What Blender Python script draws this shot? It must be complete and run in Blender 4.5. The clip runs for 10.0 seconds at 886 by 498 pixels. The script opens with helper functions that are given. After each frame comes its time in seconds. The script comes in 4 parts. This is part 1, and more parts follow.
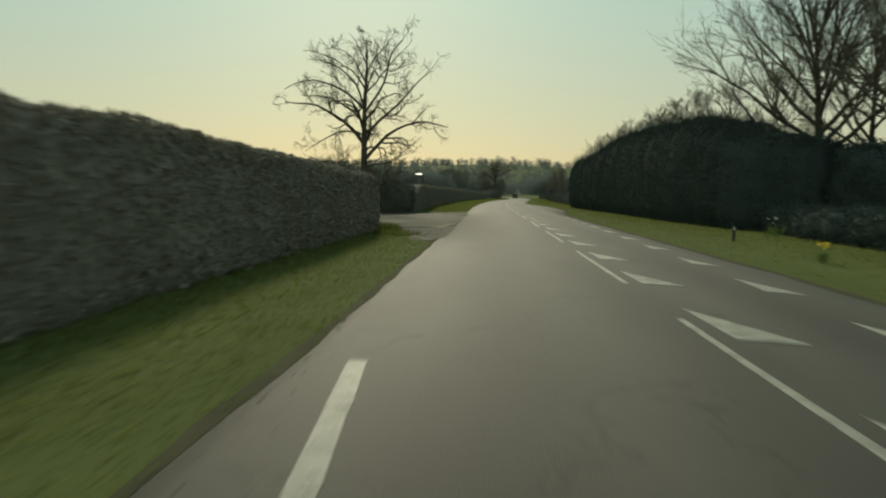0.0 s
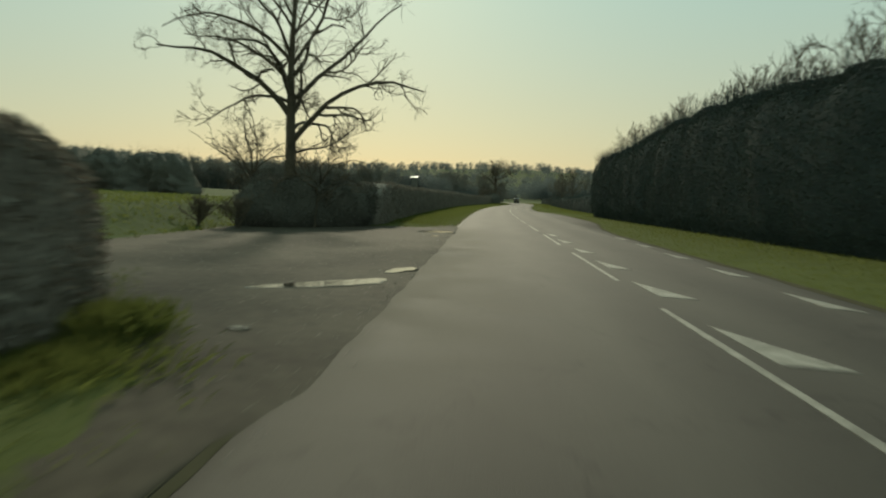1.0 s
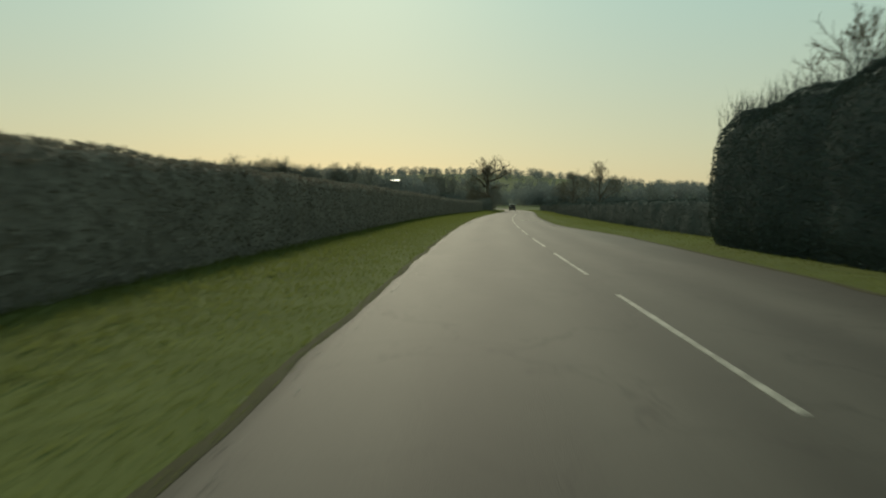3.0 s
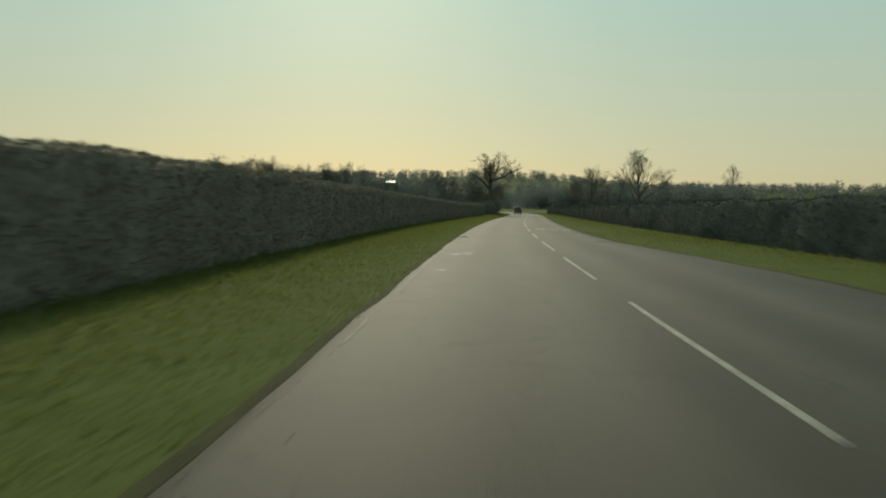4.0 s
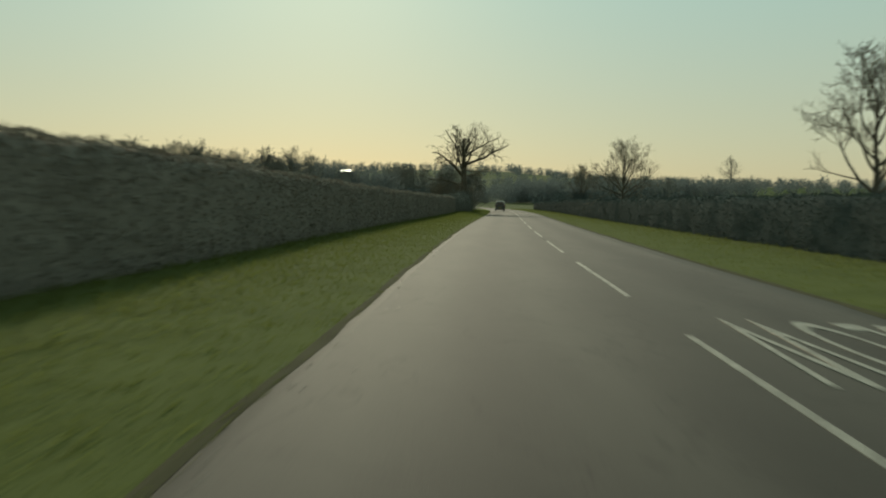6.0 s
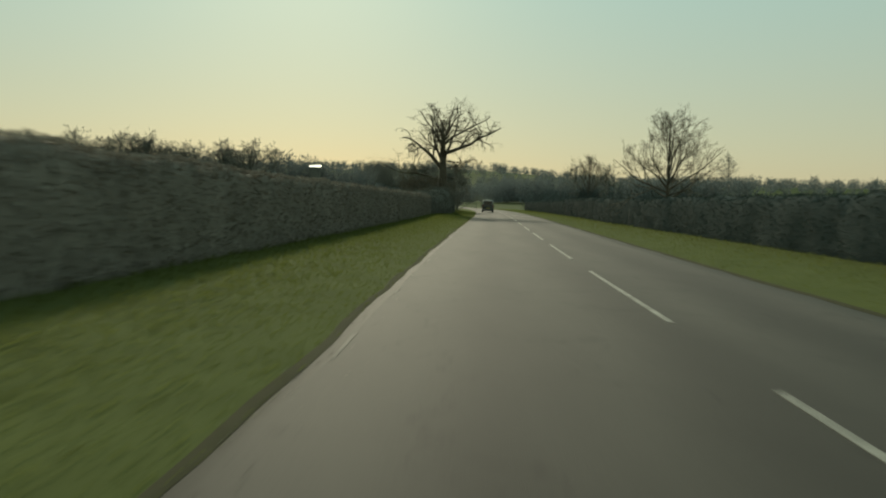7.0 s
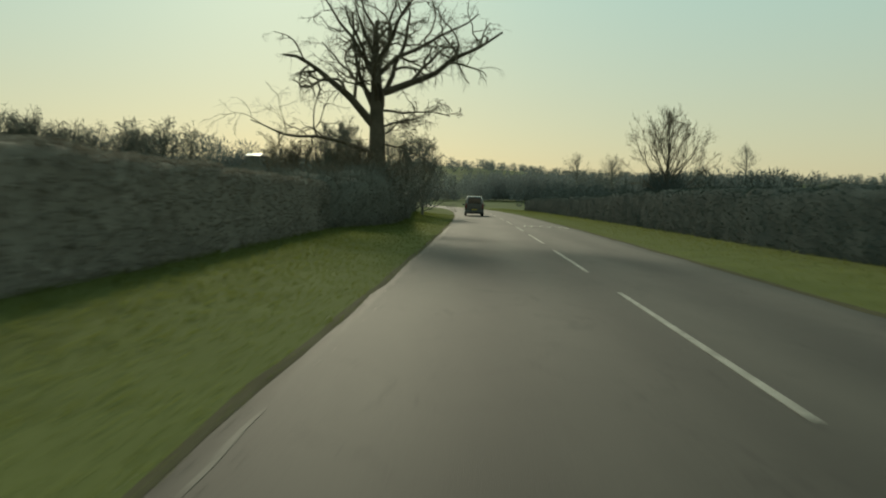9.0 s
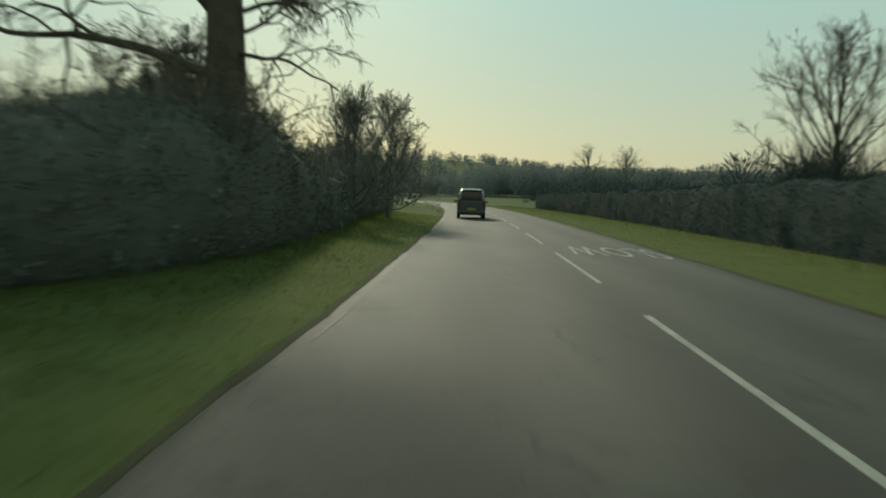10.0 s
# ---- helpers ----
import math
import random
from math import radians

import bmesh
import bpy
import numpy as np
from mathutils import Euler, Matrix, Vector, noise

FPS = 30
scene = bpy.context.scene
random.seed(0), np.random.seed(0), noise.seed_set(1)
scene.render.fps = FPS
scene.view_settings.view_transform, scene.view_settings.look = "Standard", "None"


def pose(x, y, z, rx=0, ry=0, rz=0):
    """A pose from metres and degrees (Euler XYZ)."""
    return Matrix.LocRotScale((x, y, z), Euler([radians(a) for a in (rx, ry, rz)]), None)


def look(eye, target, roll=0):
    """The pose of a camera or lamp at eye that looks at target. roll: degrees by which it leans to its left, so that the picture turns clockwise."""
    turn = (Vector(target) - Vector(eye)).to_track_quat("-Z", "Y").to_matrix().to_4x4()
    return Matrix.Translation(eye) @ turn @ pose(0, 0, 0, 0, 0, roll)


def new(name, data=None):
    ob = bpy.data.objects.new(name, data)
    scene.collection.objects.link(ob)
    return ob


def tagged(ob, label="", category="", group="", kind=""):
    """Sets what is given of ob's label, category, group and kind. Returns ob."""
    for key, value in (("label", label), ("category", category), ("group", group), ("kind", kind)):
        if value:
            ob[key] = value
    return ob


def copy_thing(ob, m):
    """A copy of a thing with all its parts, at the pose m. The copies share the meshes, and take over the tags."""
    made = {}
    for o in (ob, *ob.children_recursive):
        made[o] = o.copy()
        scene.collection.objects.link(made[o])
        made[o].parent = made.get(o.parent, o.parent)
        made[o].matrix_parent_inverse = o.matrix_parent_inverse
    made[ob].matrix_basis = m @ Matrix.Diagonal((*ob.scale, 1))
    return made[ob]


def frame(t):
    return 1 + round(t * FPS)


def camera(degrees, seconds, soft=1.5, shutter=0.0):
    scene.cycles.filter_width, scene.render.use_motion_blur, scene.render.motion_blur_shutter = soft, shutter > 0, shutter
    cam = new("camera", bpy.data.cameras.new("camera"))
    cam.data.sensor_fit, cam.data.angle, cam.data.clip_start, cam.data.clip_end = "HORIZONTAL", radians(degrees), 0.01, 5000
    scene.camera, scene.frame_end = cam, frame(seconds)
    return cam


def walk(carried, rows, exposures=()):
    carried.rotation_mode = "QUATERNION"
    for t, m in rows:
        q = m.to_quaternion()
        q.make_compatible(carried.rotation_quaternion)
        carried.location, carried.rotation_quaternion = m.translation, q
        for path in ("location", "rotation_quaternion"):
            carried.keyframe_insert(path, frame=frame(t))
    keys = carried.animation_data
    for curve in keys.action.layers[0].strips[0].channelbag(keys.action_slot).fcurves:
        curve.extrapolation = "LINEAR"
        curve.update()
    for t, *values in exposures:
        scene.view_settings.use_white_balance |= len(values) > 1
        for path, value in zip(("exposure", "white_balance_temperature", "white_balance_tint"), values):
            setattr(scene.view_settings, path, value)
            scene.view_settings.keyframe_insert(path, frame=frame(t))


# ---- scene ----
cam = camera(63.0, 10.0, soft=2.0, shutter=0.34)


# ---- camera and walk ----
def aim(x, y, yaw, pitch, lean):
    """A pose 1.3 m over the road; lean: degrees by which the right side drops."""
    return pose(x, y, 1.3, 90 + pitch, 0, yaw) @ pose(0, 0, 0, 0, 0, -lean)


PATH = [
    (0.0, aim(-4.261, 6.844, 1.069, -4.400, -1.173)),
    (0.5, aim(-3.960, 15.282, 1.091, -4.454, -2.023)),
    (1.0, aim(-3.633, 23.686, 0.977, -4.063, -1.649)),
    (1.5, aim(-3.268, 32.096, 0.810, -3.992, -1.875)),
    (2.0, aim(-2.921, 40.288, 0.587, -3.880, -1.552)),
    (2.5, aim(-2.568, 48.886, 0.101, -3.655, -1.677)),
    (3.0, aim(-2.190, 57.785, 0.230, -3.570, -1.580)),
    (3.5, aim(-1.800, 66.940, 0.420, -3.440, -1.420)),
    (4.0, aim(-1.310, 76.305, 0.414, -3.333, -1.300)),
    (4.5, aim(-0.830, 85.982, 0.171, -3.472, -1.361)),
    (5.0, aim(-0.351, 95.587, -0.623, -3.321, -1.666)),
    (5.5, aim(0.329, 105.233, -1.066, -3.725, -1.566)),
    (6.0, aim(1.034, 115.152, -1.642, -3.726, -1.610)),
    (6.5, aim(1.869, 125.207, -2.299, -3.727, -1.692)),
    (7.0, aim(2.723, 135.259, -2.868, -3.728, -1.737)),
    (7.5, aim(3.785, 145.144, -3.222, -3.938, -1.976)),
    (8.0, aim(4.851, 154.937, -3.371, -4.084, -1.663)),
    (8.5, aim(5.923, 164.810, -3.668, -3.842, -1.693)),
    (9.0, aim(7.118, 174.736, -3.894, -3.861, -1.556)),
    (9.5, aim(8.398, 184.894, -4.024, -4.015, -1.268)),
    (10.0, aim(9.577, 194.950, -3.830, -4.253, -1.946)),
]
walk(cam, PATH, exposures=[(0.0, 0.17, 6540, -1), (2.5, 0.20, 6540, -1), (4.2, 0.12, 6520, -1), (7.0, 0.14, 6540, -1), (8.6, 0.22, 6560, -1), (9.5, 0.30, 6560, -1), (10.0, 0.22, 6150, -4)])

# ---- light ----
SUN_UP, SUN_LEFT = 24.0, 8.0
world = bpy.data.worlds.new("world")
scene.world = world
world.use_nodes = True
nt = world.node_tree
sky = nt.nodes.new("ShaderNodeTexSky")
sky.sky_type = "NISHITA"
sky.sun_disc = False
sky.sun_elevation = radians(SUN_UP)
sky.sun_rotation = radians(-SUN_LEFT)
sky.air_density, sky.dust_density, sky.ozone_density = 1.6, 0.6, 0.6
nt.nodes["Background"].inputs["Strength"].default_value = 0.018
nt.links.new(sky.outputs[0], nt.nodes["Background"].inputs["Color"])
# even evening haze over the whole sky
haze = nt.nodes.new("ShaderNodeBackground")
haze.inputs["Strength"].default_value = 0.315
coord = nt.nodes.new("ShaderNodeTexCoord")
split = nt.nodes.new("ShaderNodeSeparateXYZ")
tone = nt.nodes.new("ShaderNodeValToRGB")
tone.color_ramp.elements[0].position, tone.color_ramp.elements[0].color = 0.0, (1.07, 0.965, 0.71, 1.0)
tone.color_ramp.elements[1].position, tone.color_ramp.elements[1].color = 0.32, (0.88, 1.25, 1.11, 1.0)
tone.color_ramp.elements.new(0.13).color = (1.0, 1.05, 0.83, 1.0)
nt.links.new(coord.outputs["Generated"], split.inputs[0])
nt.links.new(split.outputs["Z"], tone.inputs[0])
nt.links.new(tone.outputs[0], haze.inputs["Color"])
both = nt.nodes.new("ShaderNodeAddShader")
nt.links.new(nt.nodes["Background"].outputs[0], both.inputs[0])
nt.links.new(haze.outputs[0], both.inputs[1])
nt.links.new(both.outputs[0], nt.nodes["World Output"].inputs["Surface"])
sun_data = bpy.data.lights.new("sun", "SUN")
sun_data.energy, sun_data.angle, sun_data.color = 2.8, radians(6.0), (1.0, 0.86, 0.66)
sun = new("sun", sun_data)
a, e = radians(SUN_LEFT), radians(SUN_UP)
sun.matrix_world = look((0, 0, 60), (60 * math.sin(a), -60 * math.cos(a), 60 - 60 * math.tan(e)))


# ---- materials ----
def rgb(c):
    return (c[0], c[1], c[2], 1.0)


def material(name, low, high, scale=4.0, fine=60.0, rough=0.9, bump=0.3, island=0.0, spec=0.3, metal=0.0, stretch=None, coat=0.0):
    """Two scales of noise between two colours, with relief."""
    mat = bpy.data.materials.new(name)
    mat.use_nodes = True
    t = mat.node_tree
    bsdf = t.nodes["Principled BSDF"]
    geo = t.nodes.new("ShaderNodeNewGeometry")
    place = geo.outputs["Position"]
    if stretch:
        m = t.nodes.new("ShaderNodeMapping")
        m.inputs["Scale"].default_value = stretch
        t.links.new(place, m.inputs["Vector"])
        place = m.outputs[0]
    big, small = t.nodes.new("ShaderNodeTexNoise"), t.nodes.new("ShaderNodeTexNoise")
    for n, s, dd in ((big, scale, 4), (small, fine, 3)):
        n.inputs["Scale"].default_value, n.inputs["Detail"].default_value = s, dd
        t.links.new(place, n.inputs["Vector"])
    mix = t.nodes.new("ShaderNodeMath")
    mix.operation = "MULTIPLY_ADD"
    mix.inputs[1].default_value = 0.55
    t.links.new(big.outputs["Fac"], mix.inputs[0])
    half = t.nodes.new("ShaderNodeMath")
    half.operation = "MULTIPLY"
    half.inputs[1].default_value = 0.45
    t.links.new(small.outputs["Fac"], half.inputs[0])
    t.links.new(half.outputs[0], mix.inputs[2])
    fac = mix.outputs[0]
    if island:
        add = t.nodes.new("ShaderNodeMath")
        add.operation = "MULTIPLY_ADD"
        add.inputs[1].default_value = island
        t.links.new(geo.outputs["Random Per Island"], add.inputs[0])
        sub = t.nodes.new("ShaderNodeMath")
        sub.operation = "SUBTRACT"
        sub.inputs[1].default_value = island / 2
        t.links.new(fac, sub.inputs[0])
        t.links.new(sub.outputs[0], add.inputs[2])
        fac = add.outputs[0]
    ramp = t.nodes.new("ShaderNodeValToRGB")
    ramp.color_ramp.elements[0].position, ramp.color_ramp.elements[1].position = 0.3, 0.7
    ramp.color_ramp.elements[0].color, ramp.color_ramp.elements[1].color = rgb(low), rgb(high)
    t.links.new(fac, ramp.inputs[0])
    t.links.new(ramp.outputs[0], bsdf.inputs["Base Color"])
    bsdf.inputs["Roughness"].default_value = rough
    bsdf.inputs["Specular IOR Level"].default_value = spec
    bsdf.inputs["Metallic"].default_value = metal
    bsdf.inputs["Coat Weight"].default_value = coat
    if bump:
        b = t.nodes.new("ShaderNodeBump")
        b.inputs["Strength"].default_value, b.inputs["Distance"].default_value = bump, 0.02
        t.links.new(small.outputs["Fac"], b.inputs["Height"])
        t.links.new(b.outputs[0], bsdf.inputs["Normal"])
    return mat


def leafy(mat, colour, share):
    """Lets some light through thin blades."""
    t = mat.node_tree
    out, bsdf = t.nodes["Material Output"], t.nodes["Principled BSDF"]
    tr = t.nodes.new("ShaderNodeBsdfTranslucent")
    tr.inputs[0].default_value = rgb(colour)
    mix = t.nodes.new("ShaderNodeMixShader")
    mix.inputs[0].default_value = share
    t.links.new(bsdf.outputs[0], mix.inputs[1])
    t.links.new(tr.outputs[0], mix.inputs[2])
    t.links.new(mix.outputs[0], out.inputs[0])
    return mat


ASPHALT = material("asphalt", (0.034, 0.031, 0.026), (0.072, 0.065, 0.054), 0.6, 90, 0.72, 0.2, spec=0.3, stretch=(1.6, 0.25, 1))


def wear_tracks(mat):
    """Paler polished wheel tracks, dark oily middles and sealed cracks, by the attribute 'across' (metres from the centre line)."""
    g = mat.node_tree
    bsdf = g.nodes["Principled BSDF"]
    source = bsdf.inputs["Base Color"].links[0].from_socket
    att = g.nodes.new("ShaderNodeAttribute")
    att.attribute_name = "across"
    geo = g.nodes.new("ShaderNodeNewGeometry")
    wob = g.nodes.new("ShaderNodeTexNoise")
    wob.inputs["Scale"].default_value = 0.35
    g.links.new(geo.outputs["Position"], wob.inputs["Vector"])
    add = g.nodes.new("ShaderNodeMath")
    add.operation = "MULTIPLY_ADD"
    add.inputs[1].default_value = 0.7
    g.links.new(wob.outputs["Fac"], add.inputs[0])
    g.links.new(att.outputs["Fac"], add.inputs[2])
    span = g.nodes.new("ShaderNodeMapRange")
    span.inputs["From Min"].default_value, span.inputs["From Max"].default_value = -3.5, 4.2
    g.links.new(add.outputs[0], span.inputs[0])
    ramp = g.nodes.new("ShaderNodeValToRGB")
    cr = ramp.color_ramp
    cr.interpolation = "EASE"
    stops = [(0.0, 0.90), (0.13, 1.28), (0.25, 0.74), (0.36, 1.24), (0.47, 0.82), (0.58, 1.22), (0.70, 0.74), (0.82, 1.24), (1.0, 0.94)]
    cr.elements[0].position, cr.elements[1].position = stops[0][0], stops[-1][0]
    for pos, v in stops[1:-1]:
        cr.elements.new(pos)
    for el, (pos, v) in zip(cr.elements, stops):
        el.position, el.color = pos, (v / 1.3, v / 1.3, v / 1.3, 1)
    g.links.new(span.outputs[0], ramp.inputs[0])
    crack = g.nodes.new("ShaderNodeTexVoronoi")
    crack.feature = "DISTANCE_TO_EDGE"
    crack.inputs["Scale"].default_value = 0.55
    warp = g.nodes.new("ShaderNodeTexNoise")
    warp.inputs["Scale"].default_value = 1.4
    warp.inputs["Detail"].default_value = 5
    g.links.new(geo.outputs["Position"], warp.inputs["Vector"])
    mixv = g.nodes.new("ShaderNodeVectorMath")
    mixv.operation = "MULTIPLY_ADD"
    mixv.inputs[1].default_value = (1.6, 1.6, 0)
    g.links.new(warp.outputs["Color"], mixv.inputs[0])
    g.links.new(geo.outputs["Position"], mixv.inputs[2])
    g.links.new(mixv.outputs[0], crack.inputs["Vector"])
    thin = g.nodes.new("ShaderNodeMapRange")
    thin.inputs["From Min"].default_value, thin.inputs["From Max"].default_value = 0.0, 0.012
    thin.inputs["To Min"].default_value, thin.inputs["To Max"].default_value = 0.55, 1.0
    g.links.new(crack.outputs["Distance"], thin.inputs[0])
    m1 = g.nodes.new("ShaderNodeVectorMath")
    m1.operation = "MULTIPLY"
    g.links.new(source, m1.inputs[0])
    g.links.new(ramp.outputs[0], m1.inputs[1])
    m2 = g.nodes.new("ShaderNodeVectorMath")
    m2.operation = "SCALE"
    g.links.new(m1.outputs[0], m2.inputs[0])
    g.links.new(thin.outputs[0], m2.inputs["Scale"])
    mud = g.nodes.new("ShaderNodeAttribute")
    mud.attribute_name = "mud"
    drag = g.nodes.new("ShaderNodeTexNoise")
    drag.inputs["Scale"].default_value, drag.inputs["Detail"].default_value = 0.9, 5
    g.links.new(geo.outputs["Position"], drag.inputs["Vector"])
    amount = g.nodes.new("ShaderNodeMath")
    amount.operation = "MULTIPLY"
    g.links.new(mud.outputs["Fac"], amount.inputs[0])
    stretch = g.nodes.new("ShaderNodeMapRange")
    stretch.inputs["From Min"].default_value, stretch.inputs["From Max"].default_value = 0.3, 0.6
    stretch.inputs["To Min"].default_value, stretch.inputs["To Max"].default_value = 0.4, 1.6
    g.links.new(drag.outputs["Fac"], stretch.inputs[0])
    g.links.new(stretch.outputs[0], amount.inputs[1])
    amount.use_clamp = True
    soil = g.nodes.new("ShaderNodeMix")
    soil.data_type = "RGBA"
    soil_in = [i for i in soil.inputs if i.type == "RGBA"]
    soil_in[1].default_value = (0.066, 0.058, 0.043, 1)
    g.links.new(amount.outputs[0], soil.inputs[0])
    g.links.new(m2.outputs[0], soil_in[0])
    for name, clean, muddy in (("Roughness", 0.80, 0.86), ("Specular IOR Level", 0.24, 0.15)):
        dull = g.nodes.new("ShaderNodeMapRange")
        dull.inputs["To Min"].default_value, dull.inputs["To Max"].default_value = clean, muddy
        g.links.new(amount.outputs[0], dull.inputs[0])
        g.links.new(dull.outputs[0], bsdf.inputs[name])
    g.links.new([o for o in soil.outputs if o.type == "RGBA"][0], bsdf.inputs["Base Color"])
    return mat


ASPHALT = wear_tracks(ASPHALT)
DUSTY = material("dusty_edge", (0.044, 0.041, 0.024), (0.078, 0.072, 0.044), 1.2, 40, 1.0, 0.4, spec=0.04)
MUD = material("muddy_gravel", (0.030, 0.0255, 0.019), (0.092, 0.080, 0.059), 0.5, 5, 0.9, 0.8, spec=0.1)
PAINT = material("road_paint", (0.08, 0.074, 0.062), (0.37, 0.35, 0.305), 5.0, 45, 0.7, 0.4)
TURF = material("turf", (0.070, 0.080, 0.029), (0.108, 0.120, 0.045), 0.8, 30, 1.0, 0.3, spec=0.02)
FIELD = material("field", (0.028, 0.044, 0.012), (0.066, 0.090, 0.026), 0.09, 2.5, 1.0, 0.3, spec=0.05)
BLADE = leafy(material("grass_blade", (0.074, 0.088, 0.027), (0.118, 0.134, 0.044), 0.35, 5, 0.9, 0, island=0.15, spec=0.03), (0.132, 0.154, 0.044), 0.55)
# Lifted above the hedge's own brown: a veil of glare in the colour.
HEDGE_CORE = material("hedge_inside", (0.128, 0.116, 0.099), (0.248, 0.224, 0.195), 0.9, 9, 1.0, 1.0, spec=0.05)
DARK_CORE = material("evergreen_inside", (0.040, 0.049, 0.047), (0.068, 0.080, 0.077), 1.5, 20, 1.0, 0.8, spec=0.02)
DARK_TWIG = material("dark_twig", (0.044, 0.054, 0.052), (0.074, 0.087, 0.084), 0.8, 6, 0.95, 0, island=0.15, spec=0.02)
MID_TWIG = material("thicket_twig", (0.100, 0.098, 0.084), (0.165, 0.160, 0.135), 0.8, 6, 0.85, 0, island=0.4)
MID_CORE = material("thicket_inside", (0.082, 0.081, 0.070), (0.128, 0.125, 0.107), 1.5, 20, 1.0, 0.8)
TWIG = material("hedge_twig", (0.155, 0.138, 0.121), (0.205, 0.184, 0.163), 0.8, 6, 0.9, 0, island=0.06, spec=0.05)
# Greyed and lightened like the hedge inside, for the same glare.
DEAD_LEAF = leafy(material("dead_leaf", (0.150, 0.135, 0.112), (0.280, 0.252, 0.216), 0.8, 6, 0.9, 0, island=0.45, spec=0.05), (0.2, 0.17, 0.14), 0.15)
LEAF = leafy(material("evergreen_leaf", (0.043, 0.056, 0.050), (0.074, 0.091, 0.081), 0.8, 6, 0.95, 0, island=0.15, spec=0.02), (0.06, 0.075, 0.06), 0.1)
BARK = material("bark", (0.045, 0.036, 0.026), (0.13, 0.108, 0.08), 2.0, 25, 0.95, 0.9)
# Paler than the trunk bark: backlight glare on thin twigs, put into the colour.
FINE_BARK = material("twig_bark", (0.085, 0.070, 0.050), (0.17, 0.14, 0.10), 1.0, 8, 0.9, 0)
WORN = material("worn_paint", (0.046, 0.042, 0.036), (0.098, 0.092, 0.078), 2.2, 14, 0.8, 0.3)
SLICK = material("smooth_asphalt", (0.026, 0.024, 0.020), (0.062, 0.056, 0.047), 3.0, 30, 0.71, 0.6, spec=0.25)
# Paled for distance: aerial haze is put into this bark colour.
HAZED_BARK = leafy(material("hazed_bark", (0.17, 0.172, 0.155), (0.25, 0.25, 0.23), 0.3, 2, 1.0, 0, spec=0.05), (0.30, 0.30, 0.27), 0.45)
# The blue-grey haze over the far woods is painted into their colour.
HAZED_WOODS = leafy(material("far_woods", (0.125, 0.140, 0.140), (0.18, 0.192, 0.188), 0.05, 0.6, 1.0, 0, island=0.08, spec=0.05), (0.20, 0.22, 0.22), 0.22)
SCRUB = material("scrub_twig", (0.075, 0.084, 0.083), (0.115, 0.126, 0.124), 0.1, 1.5, 1.0, 0, island=0.1, spec=0.02)


# ---- plan: the road's centre line ----
KNOTS = np.arange(-20.0, 841.0, 20.0)
BEND = np.array([6.6, 4.8, 2.9, 1.2, -1.8, -6.6, -8.5, -9.2, -8.1, -4.1, 0.2, 4.3, 7.5, 10.0, 15.0, 24.0, 32.0, 32.0, 26.0, 16.0] + [8.0] * 24)
AXIS_S = np.arange(-20.0, 841.0, 1.0)
bend = np.interp(AXIS_S, KNOTS, BEND[: len(KNOTS)]) * 1e-4
AXIS_H = np.concatenate([[0], np.cumsum((bend[1:] + bend[:-1]) / 2)])
AXIS_H -= np.interp(0, AXIS_S, AXIS_H) + radians(3.0)
mid_h = (AXIS_H[1:] + AXIS_H[:-1]) / 2
AXIS_X = np.concatenate([[0], np.cumsum(-np.sin(mid_h))])
AXIS_Y = np.concatenate([[0], np.cumsum(np.cos(mid_h))])
AXIS_X -= np.interp(0, AXIS_S, AXIS_X) + 2.65
AXIS_Y -= np.interp(0, AXIS_S, AXIS_Y) + 0.28


def on(s, d, z=0.0):
    """World places from the way along the road, the offset to its right, and the height."""
    s, d, z = np.broadcast_arrays(np.asarray(s, float), np.asarray(d, float), np.asarray(z, float))
    h = np.interp(s, AXIS_S, AXIS_H)
    return np.stack([np.interp(s, AXIS_S, AXIS_X) + d * np.cos(h), np.interp(s, AXIS_S, AXIS_Y) + d * np.sin(h), z], -1)


def heading(s):
    return float(np.interp(s, AXIS_S, AXIS_H))


def crown(d):
    """Height of the cambered carriageway."""
    return 0.05 - 0.014 * np.abs(d)


def relief(x, y):
    """Height of the land: flat by the road, wooded rises all round."""
    x, y = np.asarray(x, float), np.asarray(y, float)
    off = np.abs(x - np.interp(y, AXIS_Y, AXIS_X))
    side = np.clip((off - 55) / 350, 0, 1)
    far = np.clip((y - 330) / 1150, 0, 1)
    swell = 0.5 + 0.5 * np.sin(x * 0.006 + 1.3) * np.cos(y * 0.0045)
    left = 1.05 - 0.25 * np.clip(x / 300, -1, 1)
    west = np.interp(y, AXIS_Y, AXIS_X) - x
    lip = np.clip((west - 11.8) / 3.0, 0, 1)
    meadow = (0.85 * lip * lip * (3 - 2 * lip) + 0.022 * np.clip(west - 14, 0, 60)) * np.clip((y - 25) / 12, 0, 1) * np.clip((260 - y) / 100, 0, 1)
    return -0.05 + meadow + (side * side * (3 - 2 * side)) * (7 + 9 * swell) * left + far * far * (3 - 2 * far) * (30 + 20 * swell) * left


# ---- mesh helpers ----
def mesh_from(name, verts, faces, mat, smooth=False):
    me = bpy.data.meshes.new(name)
    verts = np.asarray(verts, np.float32)
    faces = np.asarray(faces, np.int32)
    n, k = faces.shape
    me.vertices.add(len(verts))
    me.vertices.foreach_set("co", verts.ravel())
    me.loops.add(n * k)
    me.loops.foreach_set("vertex_index", faces.ravel())
    me.polygons.add(n)
    me.polygons.foreach_set("loop_start", np.arange(n, dtype=np.int32) * k)
    me.polygons.foreach_set("loop_total", np.full(n, k, np.int32))
    if smooth:
        me.polygons.foreach_set("use_smooth", np.ones(n, bool))
    me.update(calc_edges=True)
    me.materials.append(mat)
    return me


